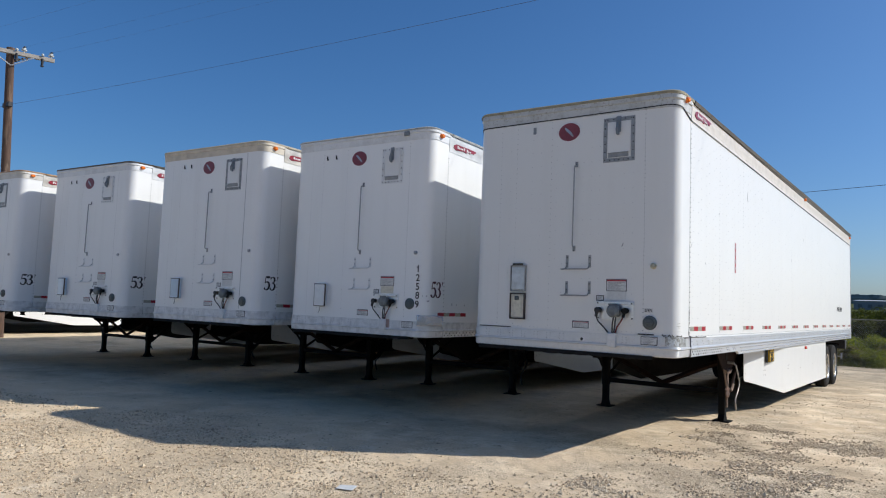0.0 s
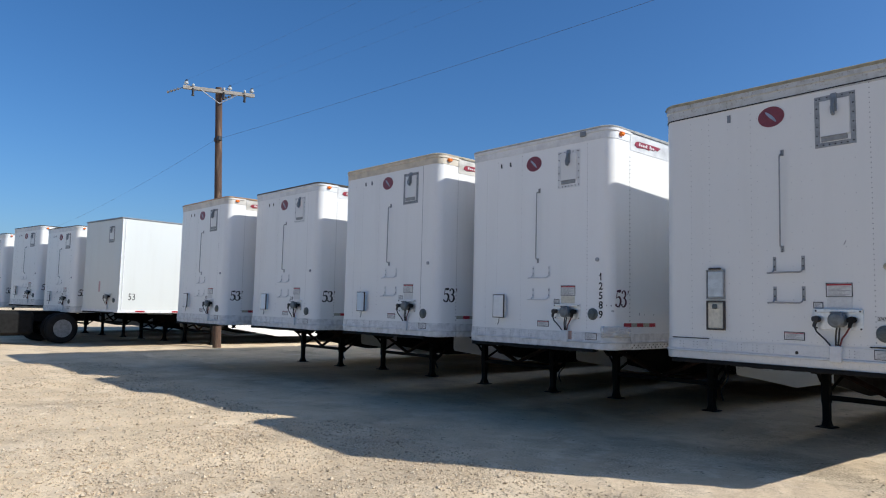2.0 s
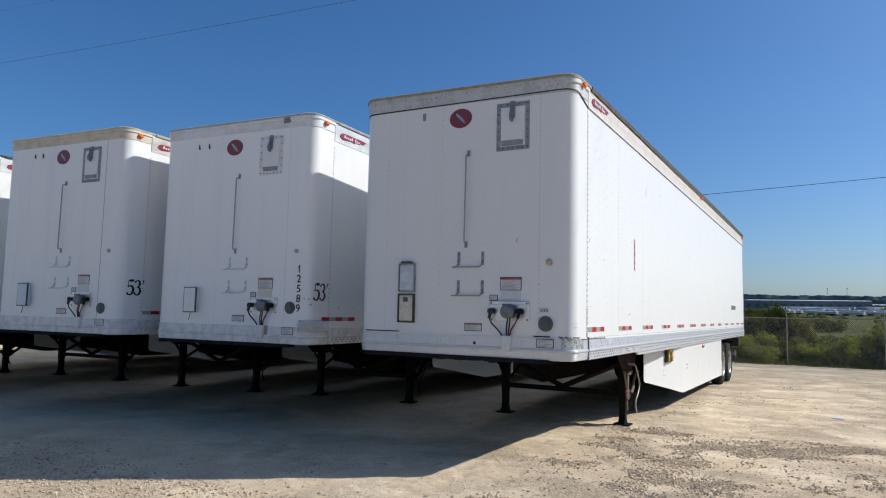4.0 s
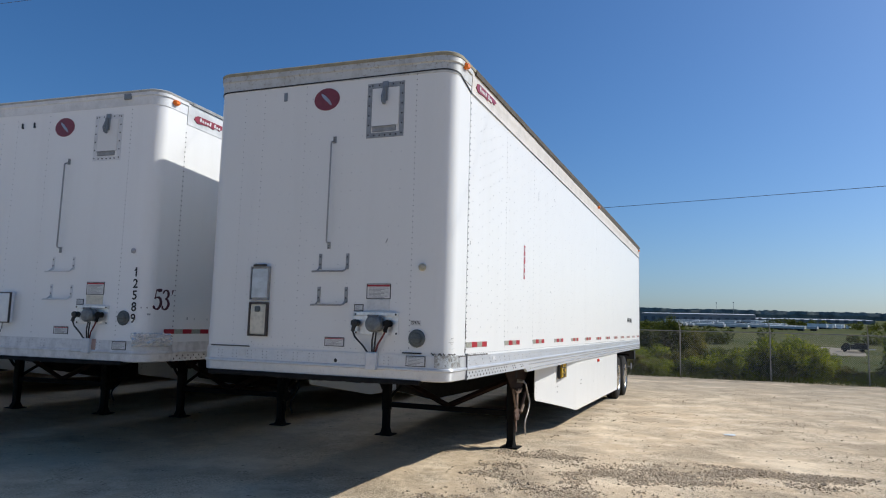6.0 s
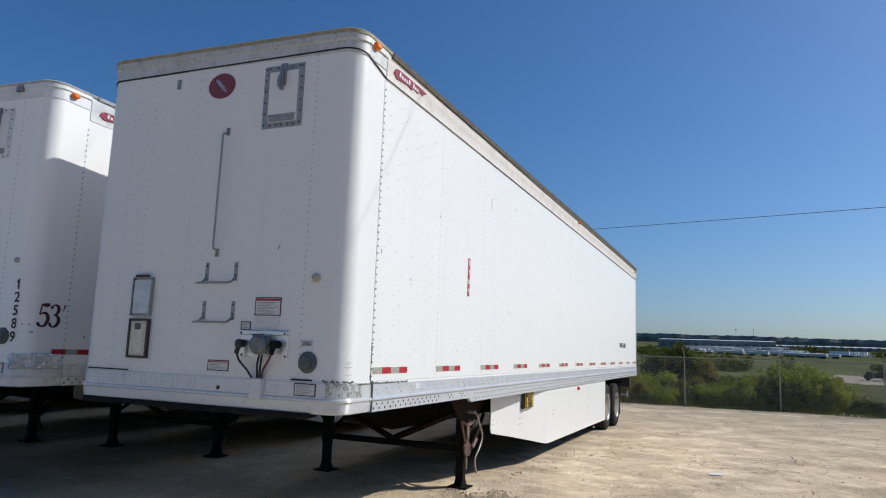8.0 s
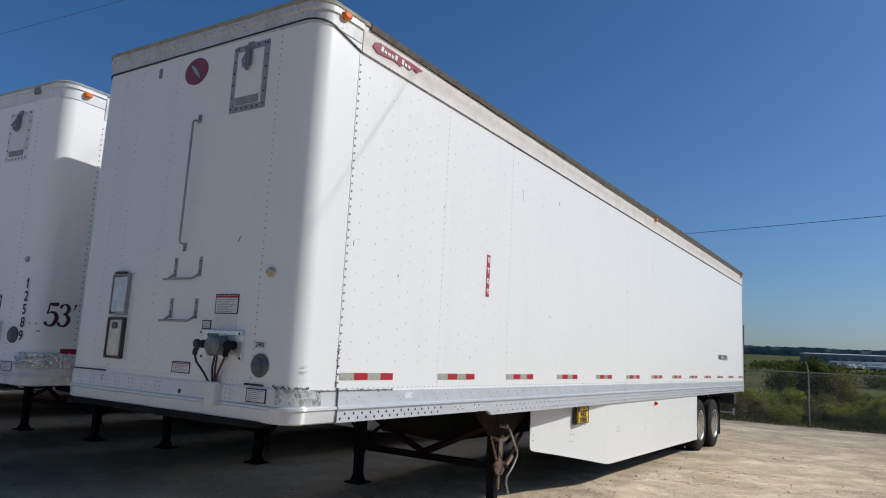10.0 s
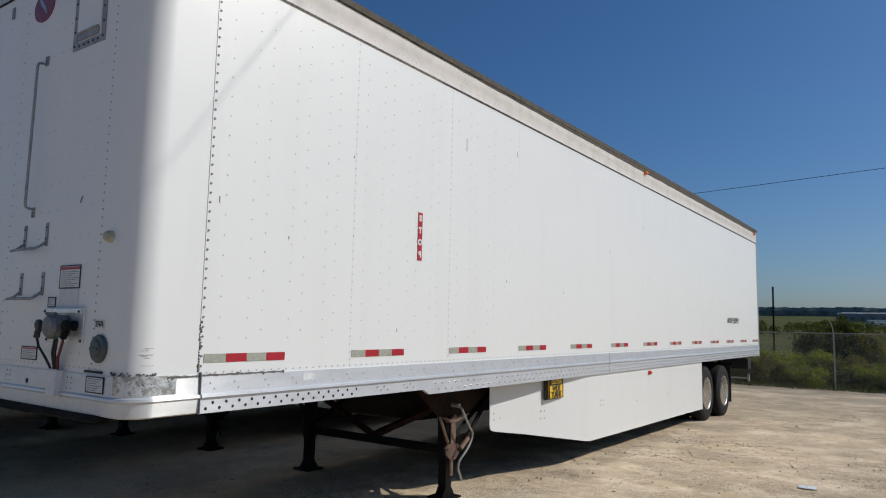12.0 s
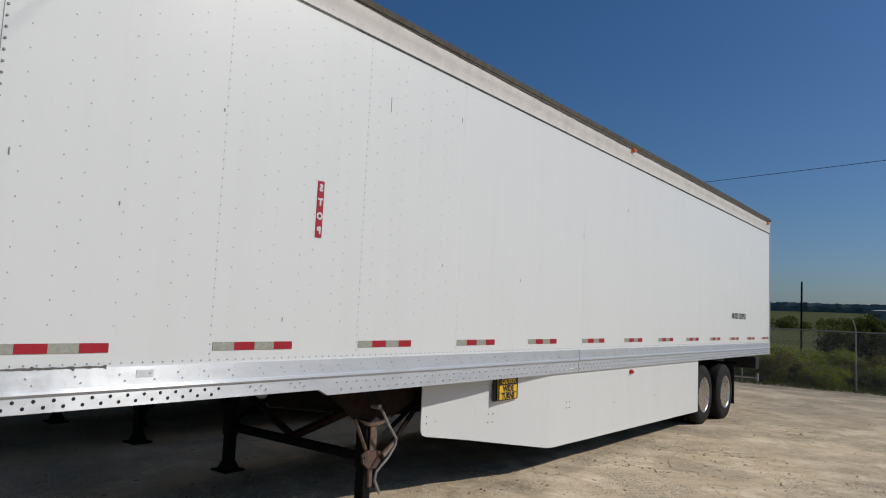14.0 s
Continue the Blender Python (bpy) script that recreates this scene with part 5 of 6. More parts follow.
def crumpled_foil():
    """Foil pressed round the lower corner, creased in every direction."""
    r = random.Random(31)
    g = Geo()
    nu, nv = 76, 18
    vs = []
    for i in range(nu + 1):
        u = 0.02 + (i / nu) * 0.47
        a = max(0.0, min(math.pi / 2, u / R))
        x, y = (-R + R * math.sin(a), R - R * math.cos(a)) if u <= R * math.pi / 2 else (0.0, R + u - R * math.pi / 2)
        for j in range(nv + 1):
            edge = i in (0, nu) or j in (0, nv)
            crease = abs(noise.noise((i * 0.13 + j * 0.1, j * 0.42, 1.0))) * 0.065 + abs(noise.noise((i * 0.3, j * 0.7, 5.0))) * 0.028
            o = 0.010 if edge else 0.013 + crease
            vs.append((x + math.sin(a) * o, y - math.cos(a) * o, 1.252 + 0.145 * j / nv + r.uniform(-0.002, 0.002) + (0.014 * noise.noise((i * 0.3, 2.0, 0.0)) if j in (0, nv) else 0)))
    m = nv + 1
    g.add(vs, [(i * m + j, (i + 1) * m + j, (i + 1) * m + j + 1, i * m + j + 1) for i in range(nu) for j in range(nv)])
    return g


part("foil_patch", crumpled_foil, FOIL, B, "crumpled shiny foil patch", None, 40)
g = Geo()
for y, z, w, h in ((0.065, 1.585, 0.035, 0.018), (0.02, 1.655, 0.07, 0.016), (0.66, 1.545, 0.018, 0.035), (0.79, 1.545, 0.01, 0.02), (1.02, 1.545, 0.012, 0.02)):
    if y < R:
        a = math.acos((R - y) / R)
        rub = [(-R + R * math.sin(b), R - R * math.cos(b), math.sin(b), -math.cos(b)) for b in (a, a + w / R)]
        band(rub, [(-0.002, z), (0.002, z), (0.002, z + h), (-0.002, z + h)], 0, g)
    else:
        g.box(-0.001, 0.002, y, y + w, z, z + h)
tagged(part("scuff_marks", g, GREY_SMEAR, B, "grey scuffs on the paint"), kind="stuff")
part("trim_clip", Geo().box(-0.47, -0.38, -0.035, -0.006, 3.925, 3.99, 0.006), GREY_PAINT, B, "dark clip on the roof trim")
part("rust_streak", Geo().box(-0.655, -0.60, -0.0135, -0.008, 1.19, 1.32), plain("rust_streak", (0.42, 0.30, 0.26), 0.8), B, "rusty streak")


# ---------------------------------------------------------------- wooden pole and overhead lines
WOOD = Mat("creosoted_pole_wood", (0.075, 0.042, 0.028), 0.85)
WOOD.mix(WOOD.ramp(WOOD.noise(9, 5, 0.6, (1, 1, 0.06)), 0.42, 0.68), (0.13, 0.078, 0.05))
WOOD.mix(WOOD.ramp(WOOD.noise(30, 4, 0.6, (1, 1, 0.05)), 0.55, 0.72), (0.07, 0.045, 0.03))
WOOD.mix(WOOD.times(WOOD.ramp(WOOD.noise(3.2, 4, 0.65, (1, 1, 0.35)), 0.5, 0.62), 0.75), (0.045, 0.03, 0.022))
WOOD.mix(WOOD.times(WOOD.ramp(WOOD.noise(5.5, 4, 0.65, (1, 1, 0.2)), 0.56, 0.66), 0.6), (0.22, 0.15, 0.10))
WOOD.bump(WOOD.noise(40, 3, 0.6, (1, 1, 0.05)), 0.5, 0.01)
WOOD = WOOD.m
GREY_WOOD = plain("sun_bleached_timber", (0.36, 0.33, 0.29), 0.8, 0, 0.15, 8)
PORCELAIN = plain("grey_porcelain", (0.50, 0.52, 0.52), 0.2, 0, 0.05, 8)
WIRE = plain("dark_wire", (0.06, 0.06, 0.066), 0.6)

POLE = Vector((-20.45, 1.42, 0.05))
POLE_TOP = POLE + Vector((0.0, -0.37, 8.76))
ARM = Vector((0.29, 0.955, 0.0)).normalized()


def utility_pole():
    p = base("utility_pole", Matrix.Translation(POLE), "weathered brown wooden utility pole with a timber crossarm", "utility pole")
    top = POLE_TOP - POLE
    part("pole", Geo().tube([top * (i / 8) - Vector((0, 0, 0.1 if i == 0 else 0)) for i in range(9)], 0.138, 14, r2=0.110), WOOD, p)
    c = top * 0.982 + Vector((0.12, -0.03, 0))
    m = Matrix.Translation(c) @ ARM.to_track_quat("Y", "Z").to_matrix().to_4x4()
    arm = part("crossarm", Geo().box(-0.05, 0.05, -1.15, 1.15, -0.06, 0.06, 0.008, 0, m), GREY_WOOD, p, "bleached timber crossarm")
    for s in (-1, 1):
        part("arm_brace", Geo().tube([c + ARM * 0.62 * s + Vector((0.06, 0, -0.03)), c + Vector((0.05, 0, -0.42))], 0.016, 5), GALV, p, "pale steel brace")
    for d in (-1.05, 0.33, 1.05):
        at = c + ARM * d
        part("insulator", Geo().lathe([(0.05, 0.02), (0.11, 0.025), (0.12, 0.075), (0.15, 0.08), (0.17, 0.05), (0.20, 0.055), (0.22, 0.03)], "z", at, 12), PORCELAIN, arm, "pale grey porcelain insulator")
        part("wire_clamp", Geo().box(-0.07, 0.07, -0.03, 0.03, 0.215, 0.25, 0.01, 0, Matrix.Translation(at)), BLACK, arm)
    for d in (-0.85, 0.12, 0.80):
        at = c + ARM * d + Vector((0.07, 0, 0))
        part("fuse_holder", Geo().lathe([(-0.02, 0.03), (-0.10, 0.045), (-0.20, 0.035), (-0.27, 0.05), (-0.29, 0.02)], "z", at, 10), BLACK, arm, "dark hanging cutout")
        part("insulator", Geo().lathe([(0.06, 0.03), (0.10, 0.045), (0.13, 0.03)], "z", at, 10), PORCELAIN, arm)
    for d, back in ((-1.1, -1), (0.62, -1)):
        a = c + ARM * d
        g = Geo()
        g.tube([a, a + Vector((-0.2, -0.26, -0.11)), a + Vector((-0.34, -0.42, -0.18))], 0.012, 6)
        for q in (0.35, 0.55, 0.75, 0.95):
            e = a + Vector((-0.34, -0.42, -0.18)) * q
            g.tube([e, e + Vector((-0.03, -0.037, -0.016))], 0.045, 8)
        part("strain_insulator", g, PALE_STEEL, arm)
    part("cable_clamp", Geo().box(-0.20, 0.20, -0.09, 0.05, -0.08, 0.08, 0.02, 0, Matrix.Translation(top * 0.80)), BLACK, p, "dark cable clamp")
    return c


def wire(name, a, b, sag, r=0.008, label="thin dark overhead wire"):
    a, b = Vector(a), Vector(b)
    pts = [a.lerp(b, i / 40) - Vector((0, 0, sag * 4 * (i / 40) * (1 - i / 40))) for i in range(41)]
    lone(name, Geo().tube(pts, r, 5), WIRE, label, "wire", group="overhead wires")


arm_c = utility_pole() + POLE
LINE = Vector((0.993, 0.120, 0.0))
low = POLE_TOP - (POLE_TOP - POLE) * 0.2
wire("overhead_cable", low + Vector((0.2, 0, 0)), (28.0, 6.2, 8.3), 0.6, 0.0035, "thin dark service cable from the wooden pole")
wire("overhead_cable", low + Vector((-0.2, -0.05, 0)), low + Vector((-40, -1, -1.0)), 0.5, 0.003, "thin dark service cable from the wooden pole")
for d in (-1.05, 0.33, 1.05):
    p = arm_c + ARM * d + Vector((0, 0, 0.24))
    wire("overhead_wire", p, p + LINE * 50 + Vector((0, 0, 1.2)), 0.5, 0.0013)
wire("overhead_cable", (-40, 33.0, 7.57), (45, 13.0, 7.45), 0.75, 0.010, "dark cable strung beyond the chain-link fence")


# ---------------------------------------------------------------- fence
FENCE_Y = 23.1


def fence_y(x):
    return FENCE_Y + 0.02 * x


def fence():
    f = base("chain_link_fence", Matrix.Translation((0, FENCE_Y, -0.2)), "grey galvanised chain-link fence along the lot's edge", "fence")
    at = lambda x, z: Vector((x, fence_y(x) - FENCE_Y, z + ground_z(x, fence_y(x)) + 0.2))
    xs = [0.85 + 3.19 * k for k in range(-14, 12)]
    post = Geo().tube([(0, 0, -0.1), (0, 0, 1.86)], 0.023, 8).tube([(0, 0, 1.84), (-0.02, -0.10, 2.02), (-0.06, -0.22, 2.16)], 0.016, 5)
    me = post.mesh("fence_post", FENCE_STEEL)
    for x in xs:
        o = new("fence_post", me)
        o.parent = f
        o.location = at(x, 0)
    part("top_rail", Geo().tube([at(x, 1.80) for x in xs], 0.022, 6), FENCE_STEEL, f)
    g = Geo()
    d, h, x0, x1 = 0.075, 1.78, xs[0], xs[-1]
    n = int((x1 - x0) / d)
    r = 0.0020
    for i in range(n):
        for s in (1, -1):
            x = x0 + i * d
            a, b = at(x, 0.02), at(x + s * h, h)
            if not x0 <= b.x <= x1:
                continue
            o = Vector((r * s * 0.8, 0, -r * 0.8))
            y = Vector((0, 0.004 * s, 0))
            k = [a + o + y, a - o + y, a + Vector((0, r * 1.4, 0)) + y]
            e = b - a
            g.add(k + [q + e for q in k], [(0, 1, 4, 3), (1, 2, 5, 4), (2, 0, 3, 5)])
    tagged(part("chain_link_mesh", g, MESH_STEEL, f, "woven wire diamonds"), kind="stuff")


fence()


# ---------------------------------------------------------------- brush behind the fence
def leaf_mat(name, *colours):
    """Thin leaves: some of the light falls through them."""
    m = Mat(name, colours[0], 0.55, 0, 0.3)
    m.islands(*colours)
    thin = m.node("ShaderNodeBsdfTranslucent")
    warm = m.t.nodes.new("ShaderNodeMix")
    warm.data_type, warm.blend_type = "RGBA", "MULTIPLY"
    warm.inputs["Factor"].default_value = 1.0
    warm.inputs["B"].default_value = (1.5, 1.45, 0.6, 1)
    m.link(m.colour, warm.inputs["A"])
    m.link(warm.outputs["Result"], thin.inputs["Color"])
    mixed = m.node("ShaderNodeMixShader", Fac=0.45)
    m.link(m.b.outputs[0], mixed.inputs[1])
    m.link(thin.outputs[0], mixed.inputs[2])
    m.link(mixed.outputs[0], m.t.nodes["Material Output"].inputs["Surface"])
    return m.m


LEAF_BRIGHT = leaf_mat("bright_shrub_leaves", (0.047, 0.073, 0.010), (0.138, 0.172, 0.019), (0.284, 0.292, 0.034))
LEAF_DARK = leaf_mat("dark_shrub_leaves", (0.022, 0.034, 0.009), (0.050, 0.064, 0.014), (0.099, 0.107, 0.022))
LEAF_DRY = leaf_mat("dry_shrub_leaves", (0.052, 0.055, 0.015), (0.103, 0.099, 0.026), (0.172, 0.142, 0.039))
BARK = plain("shrub_bark", (0.10, 0.08, 0.06), 0.9, 0, 0.2, 20)
rng = random.Random(7)


def leaf(g, p, s, r):
    a = Vector((r.gauss(0, 1), r.gauss(0, 1), r.gauss(0, 0.7))).normalized()
    b = a.orthogonal().normalized()
    b.rotate(Matrix.Rotation(r.uniform(0, 6.28), 3, a))
    c = a.cross(b)
    g.add([p - b * s, p + c * s * 0.45 + a * s * 0.15, p + b * s, p - c * s * 0.45 + a * s * 0.15], [(0, 1, 2), (0, 2, 3)])


def shrub_meshes(seed, n, size, mat):
    r = random.Random(seed)
    g, st = Geo(), Geo()
    lumps = 30
    for i in range(lumps):
        a, e = r.uniform(0, 6.28), math.asin(r.random())
        q = r.uniform(0.55, 1.05)
        top = Vector((0.66 * q * math.cos(a) * math.cos(e), 0.66 * q * math.sin(a) * math.cos(e), 0.20 + 0.62 * q * math.sin(e)))
        st.tube([(top.x * 0.1, top.y * 0.1, -0.1), (top.x * 0.55, top.y * 0.5, top.z * 0.55), top], 0.022, 4, r2=0.006)
        rad = r.uniform(0.15, 0.30)
        for j in range(n // lumps):
            v = Vector((r.gauss(0, 1), r.gauss(0, 1), r.gauss(0, 0.9))).normalized() * rad * r.random() ** 0.45
            if r.random() < 0.06:
                v *= 1.5
            p = top + v
            if p.z > 0.0:
                leaf(g, p, size * r.uniform(0.6, 1.3), r)
    return g.mesh("leaves", mat, 180), st.mesh("stems", BARK)


SHRUBS = [shrub_meshes(s, 12000, 0.032, m) for s, m in ((1, LEAF_BRIGHT), (2, LEAF_DARK), (3, LEAF_DRY), (4, LEAF_BRIGHT), (5, LEAF_DARK))]


def shrub(x, y, w, h, k, label):
    s = base("shrub", pose(x, y, ground_z(x, y), 0, 0, rng.uniform(0, 360)), label, "shrub", "shrubs behind the fence")
    s.scale = (w, w, h)
    for name, me in zip(("leaves", "stems"), SHRUBS[k]):
        o = new(name, me)
        o.parent = s
    return s


TEXTS = ("bright green leafy shrub behind the fence", "dark green bushy shrub behind the fence", "dry yellowing shrub behind the fence", "bright green leafy shrub behind the fence", "dark green bushy shrub behind the fence")
for i in range(54):
    x = -17 + i * 0.72 + rng.uniform(-0.4, 0.4)
    k = rng.choice((2, 1, 2, 4, 0, 2, 3) if x < 1.5 else (0, 3, 2, 3, 4, 0, 1))
    h = rng.uniform(0.65, 1.25) if x < 1.5 else rng.uniform(0.8, 1.45)
    if 6.3 < x < 8.6:
        h *= 0.6
    shrub(x, 24.6 + rng.uniform(-0.3, 0.9), rng.uniform(0.9, 1.5), h, k, TEXTS[k])
for i in range(34):
    x = -20 + i * 1.3 + rng.uniform(-0.7, 0.7)
    k = rng.choice((1, 2, 4, 2, 2, 3))
    if not 6.2 < x < 9.4:
        shrub(x, 27.6 + rng.uniform(-1.0, 3.5), rng.uniform(1.2, 2.1), rng.uniform(0.9, 1.9), k, TEXTS[k])
for x, y, w, h, k in ((4.6, 25.2, 1.75, 1.85, 0), (5.3, 25.1, 1.45, 1.7, 3), (5.6, 24.7, 1.1, 1.2, 0), (4.2, 24.8, 1.1, 1.2, 1), (-1.3, 38, 1.9, 2.9, 1), (0.5, 39, 1.9, 2.5, 2), (-0.4, 38.6, 1.7, 3.1, 4), (9.6, 27.0, 1.9, 3.4, 3), (11.2, 26.5, 2.2, 3.6, 4), (13.0, 27.5, 2.4, 3.9, 1)):
    shrub(x, y, w, h, k, TEXTS[k])


def verge():
    """Dry grass along the foot of the fence."""
    q = random.Random(21)
    g = Geo()
    for i in range(9000):
        x, y = q.uniform(-22, 20), FENCE_Y + abs(q.gauss(0.25, 0.5)) - 0.15
        z = ground_z(x, y)
        h, a = q.uniform(0.06, 0.32), q.uniform(0, 6.28)
        w = Vector((math.cos(a), math.sin(a), 0)) * 0.008
        p, lean = Vector((x, y, z)), Vector((q.gauss(0, 0.1), q.gauss(0, 0.1), h))
        g.add([p - w, p + w, p + lean], [(0, 1, 2)])
    lone("verge_grass", g, LEAF_DARK, "dry grass tufts along the fence foot", "grass", "stuff", angle=180)


verge()


# ---------------------------------------------------------------- the valley
def valley():
    r = random.Random(3)
    # wooded ridge on the horizon: belts of crowns one behind another
    g = Geo()
    for k in range(7):
        y0 = 1650 + 95 * k
        rings = []
        x = -1100.0
        while x < 1100:
            z = ground_z(x, y0)
            h = 18.0 - 3.0 * smooth(-100, 400, x) + 3.0 * noise.noise((x * 0.012, k * 7.1, 0.3)) + 2.2 * noise.noise((x * 0.08, k * 3.3, 1.9)) + r.uniform(-1.0, 1.0)
            y = y0 + 10 * noise.noise((x * 0.03, k * 2.0, 5.0))
            rings.append([(x, y - 6, z - 2), (x, y - 7, z + 0.6 * h), (x, y - 2, z + h), (x, y + 3, z + 0.9 * h), (x, y + 8, z - 2)])
            x += r.uniform(2.0, 5.0)
        g.loft(rings)
    # paler than real foliage: the distance haze is mixed into this colour
    far = plain("hazed_far_woods", (0.21, 0.235, 0.21), 0.95, 0, 0.3, 0.06, 0.02)
    lone("distant_woods", g, far, "dark wooded ridge on the horizon, its colour lightened for haze", "woods", "stuff")
    # nearer clumps of trees on the valley floor
    g = Geo()
    for cx, cy, n, sx in ((52, 640, 14, 8), (74, 645, 16, 9), (2, 258, 9, 7), (120, 560, 20, 16), (-75, 330, 30, 16), (-40, 420, 24, 12), (70, 300, 14, 9)):
        for i in range(n):
            x, y = cx + r.gauss(0, sx), cy + r.gauss(0, sx * 0.6)
            z = ground_z(x, y)
            h, w = r.uniform(3.0, 7.0), r.uniform(2.0, 3.8)
            for j in range(210):
                v = Vector((r.gauss(0, 1), r.gauss(0, 1), r.gauss(0, 1))).normalized() * r.random() ** 0.3
                leaf(g, Vector((x + v.x * w, y + v.y * w, z + h * 0.5 + v.z * h * 0.5)), 0.5, r)
    lone("valley_trees", g, LEAF_DARK, "scattered green trees in the valley", "trees", "stuff")
    wall = plain("pale_grey_cladding", (0.23, 0.24, 0.25), 0.7, 0, 0.1, 0.05)
    roofm = plain("pale_flat_roof", (0.50, 0.51, 0.52), 0.6, 0, 0.1, 0.05)
    dock = plain("dark_dock_door", (0.135, 0.14, 0.15), 0.7)
    level = math.degrees(math.atan(0.0268))
    for x0, x1, y0, y1, h in ((-80, 46, 850, 1000, 8.6), (47, 172, 900, 1040, 4.2)):
        z = -9 + 0.0268 * y0
        b = base("warehouse", pose(x0, y0, z, level), "long low grey warehouse with a pale low-pitched roof", "warehouse", "warehouses in the valley")
        part("wall", Geo().box(0, x1 - x0, 0, y1 - y0, -6, h, 0.2), wall, b)
        mid = (y1 - y0) / 2
        part("roof", Geo().slab([(-0.5, h), (-0.5, h + 0.3), (mid, h + 0.9), (2 * mid + 0.5, h + 0.3), (2 * mid + 0.5, h)], "x", -0.5, x1 - x0 + 0.5), roofm, b, "pale low-pitched roof")
        dm = Geo().box(0, 4, -0.25, 0.0, 1.2, 5.0).mesh("dock_door", dock)
        for i in range(int((x1 - x0) / 9)):
            o = new("dock_door", dm)
            o.parent = b
            o.location = (4 + i * 9, 0, 0)
    g = Geo()
    turn = Matrix.Rotation(math.atan(-0.62) - math.pi / 2, 4, "Z")
    for row in range(46):
        for i in range(9):
            x = -62 + i * 15.0 + 3.7 * (row % 4) + r.uniform(-1, 1)
            y = 530 + row * 8.0 - 0.62 * x + r.uniform(-0.6, 0.6)
            if x > 58 - row * 0.4 or x < -0.062 * y or r.random() < 0.42 or row % 11 > 6:
                continue
            z = ground_z(x, y)
            m = Matrix.Translation((x, y, z)) @ Matrix.Rotation(radians(level), 4, "X") @ turn
            g.box(-1.25, 1.25, 0, 13.5, 1.3, 2.7, 0, 2, m)
            g.box(-1.3, 1.3, -0.05, 13.55, 2.7, 2.85, 0, 0, m)
            g.box(-1.1, 1.1, 9, 12.5, 0, 1.15, 0, 1, m)
    for k in range(3):
        m = Matrix.Translation((80 + 7 * k, 575 + 9 * k, ground_z(80, 575))) @ Matrix.Rotation(1.3, 4, "Z")
        g.box(-1.3, 1.3, 0, 13, 1.15, 4.0, 0.1, 0, m).box(-1.2, 1.2, -4, -1, 0.6, 3.2, 0.2, 0, m).box(-1.1, 1.1, -3, 12, 0.0, 1.15, 0, 1, m)
    lone("parked_trailers", g, [plain("distant_white_roofs", (0.82, 0.82, 0.81), 0.5, 0, 0.06, 0.3), UNDER, plain("distant_grey_sides", (0.52, 0.52, 0.51), 0.6, 0, 0.1, 0.3)], "rows of distant parked white trailers", "trailers", "stuff")
    # bare pad with a dark truck standing on it
    pad = Geo()
    rim = [(36.5 + 8 * math.cos(a) * (1 + 0.12 * math.sin(3 * a)), 238 + 27 * math.sin(a) * (1 + 0.1 * math.cos(2 * a))) for a in [2 * math.pi * i / 28 for i in range(28)]]
    pad.loft([[(x, y, ground_z(x, y) - 0.3) for x, y in rim], [(x, y, ground_z(x, y) + 0.12) for x, y in rim]])
    lone("gravel_pad", pad, plain("bare_pale_gravel", (0.33, 0.29, 0.225), 0.95, 0, 0.15, 0.3, 0.05), "bare pale gravel pad in the green field", "pad", "structure")
    tr = base("parked_truck", pose(38.2, 236, ground_z(38, 236) + 0.12, 0, 0, 78), "dark truck parked on a bare gravel pad", "truck")
    part("cab", Geo().slab([(-2.2, 0.6), (-2.2, 2.5), (-1.0, 2.75), (-0.3, 1.9), (0.1, 1.7), (0.1, 0.6)], "x", -1.1, 1.1), BLACK, tr)
    part("bed", Geo().box(-1.15, 1.15, -7.0, -2.4, 0.9, 2.3, 0.08).box(-1.0, 1.0, -6.6, -3.4, 2.3, 2.8, 0.2), BLACK, tr)
    for wx in (-1.0, 0.75):
        for wy in (-0.9, -5.6):
            part("wheel", Geo().lathe([(0, 0.3), (0.02, 0.45), (0.24, 0.45), (0.26, 0.3)], "x", (wx, wy, 0.45), 14), RUBBER, tr)
    fl = base("flat_trailer", pose(44.0, 240, ground_z(44, 240) + 0.05, 0, 0, 84), "pale low flat trailer standing in the field", "trailer")
    part("deck", Geo().box(-1.2, 1.2, -4, 4, 0.75, 1.0, 0.05), PAPER, fl)
    part("wheel", Geo().lathe([(-1.1, 0.3), (-1.1, 0.4), (1.1, 0.4), (1.1, 0.3)], "x", (0, 0, 0.42), 14), RUBBER, fl)
    # scrub on the field
    g = Geo()
    for i in range(420):
        y = 34 + 190 * r.random() ** 1.4
        x = r.uniform(-0.3, 0.3) * y + 2
        z = ground_z(x, y)
        s = r.uniform(0.25, 0.8)
        for j in range(40):
            v = Vector((r.gauss(0, 1), r.gauss(0, 1), abs(r.gauss(0, 0.6))))
            leaf(g, Vector((x, y, z)) + v * s * 0.6, 0.11, r)
    lone("field_scrub", g, LEAF_DRY, "low olive scrub scattered over the field", "scrub", "stuff")
    for x, y, h in ((7, 1500, 31), (39, 1500, 32)):
        z = ground_z(x, y)
        lone("distant_mast", Geo().tube([(x, y, z), (x, y, z + h)], 0.4, 5, r2=0.25).box(x - 1.2, x + 1.2, y - 0.5, y + 0.5, z + h - 1.2, z + h), GREY_PAINT, "slender grey mast far across the valley", "mast", group="distant masts")
    p = Vector((-9.3, 72, ground_z(-9.3, 72)))
    lone("wooden_post", Geo().tube([p - Vector((0, 0, 0.3)), p + Vector((0.1, -0.1, 8.4 - p.z - 2.4))], 0.10, 8, r2=0.08), STEEL, "dark bare wooden post beyond the fence", "post")


valley()


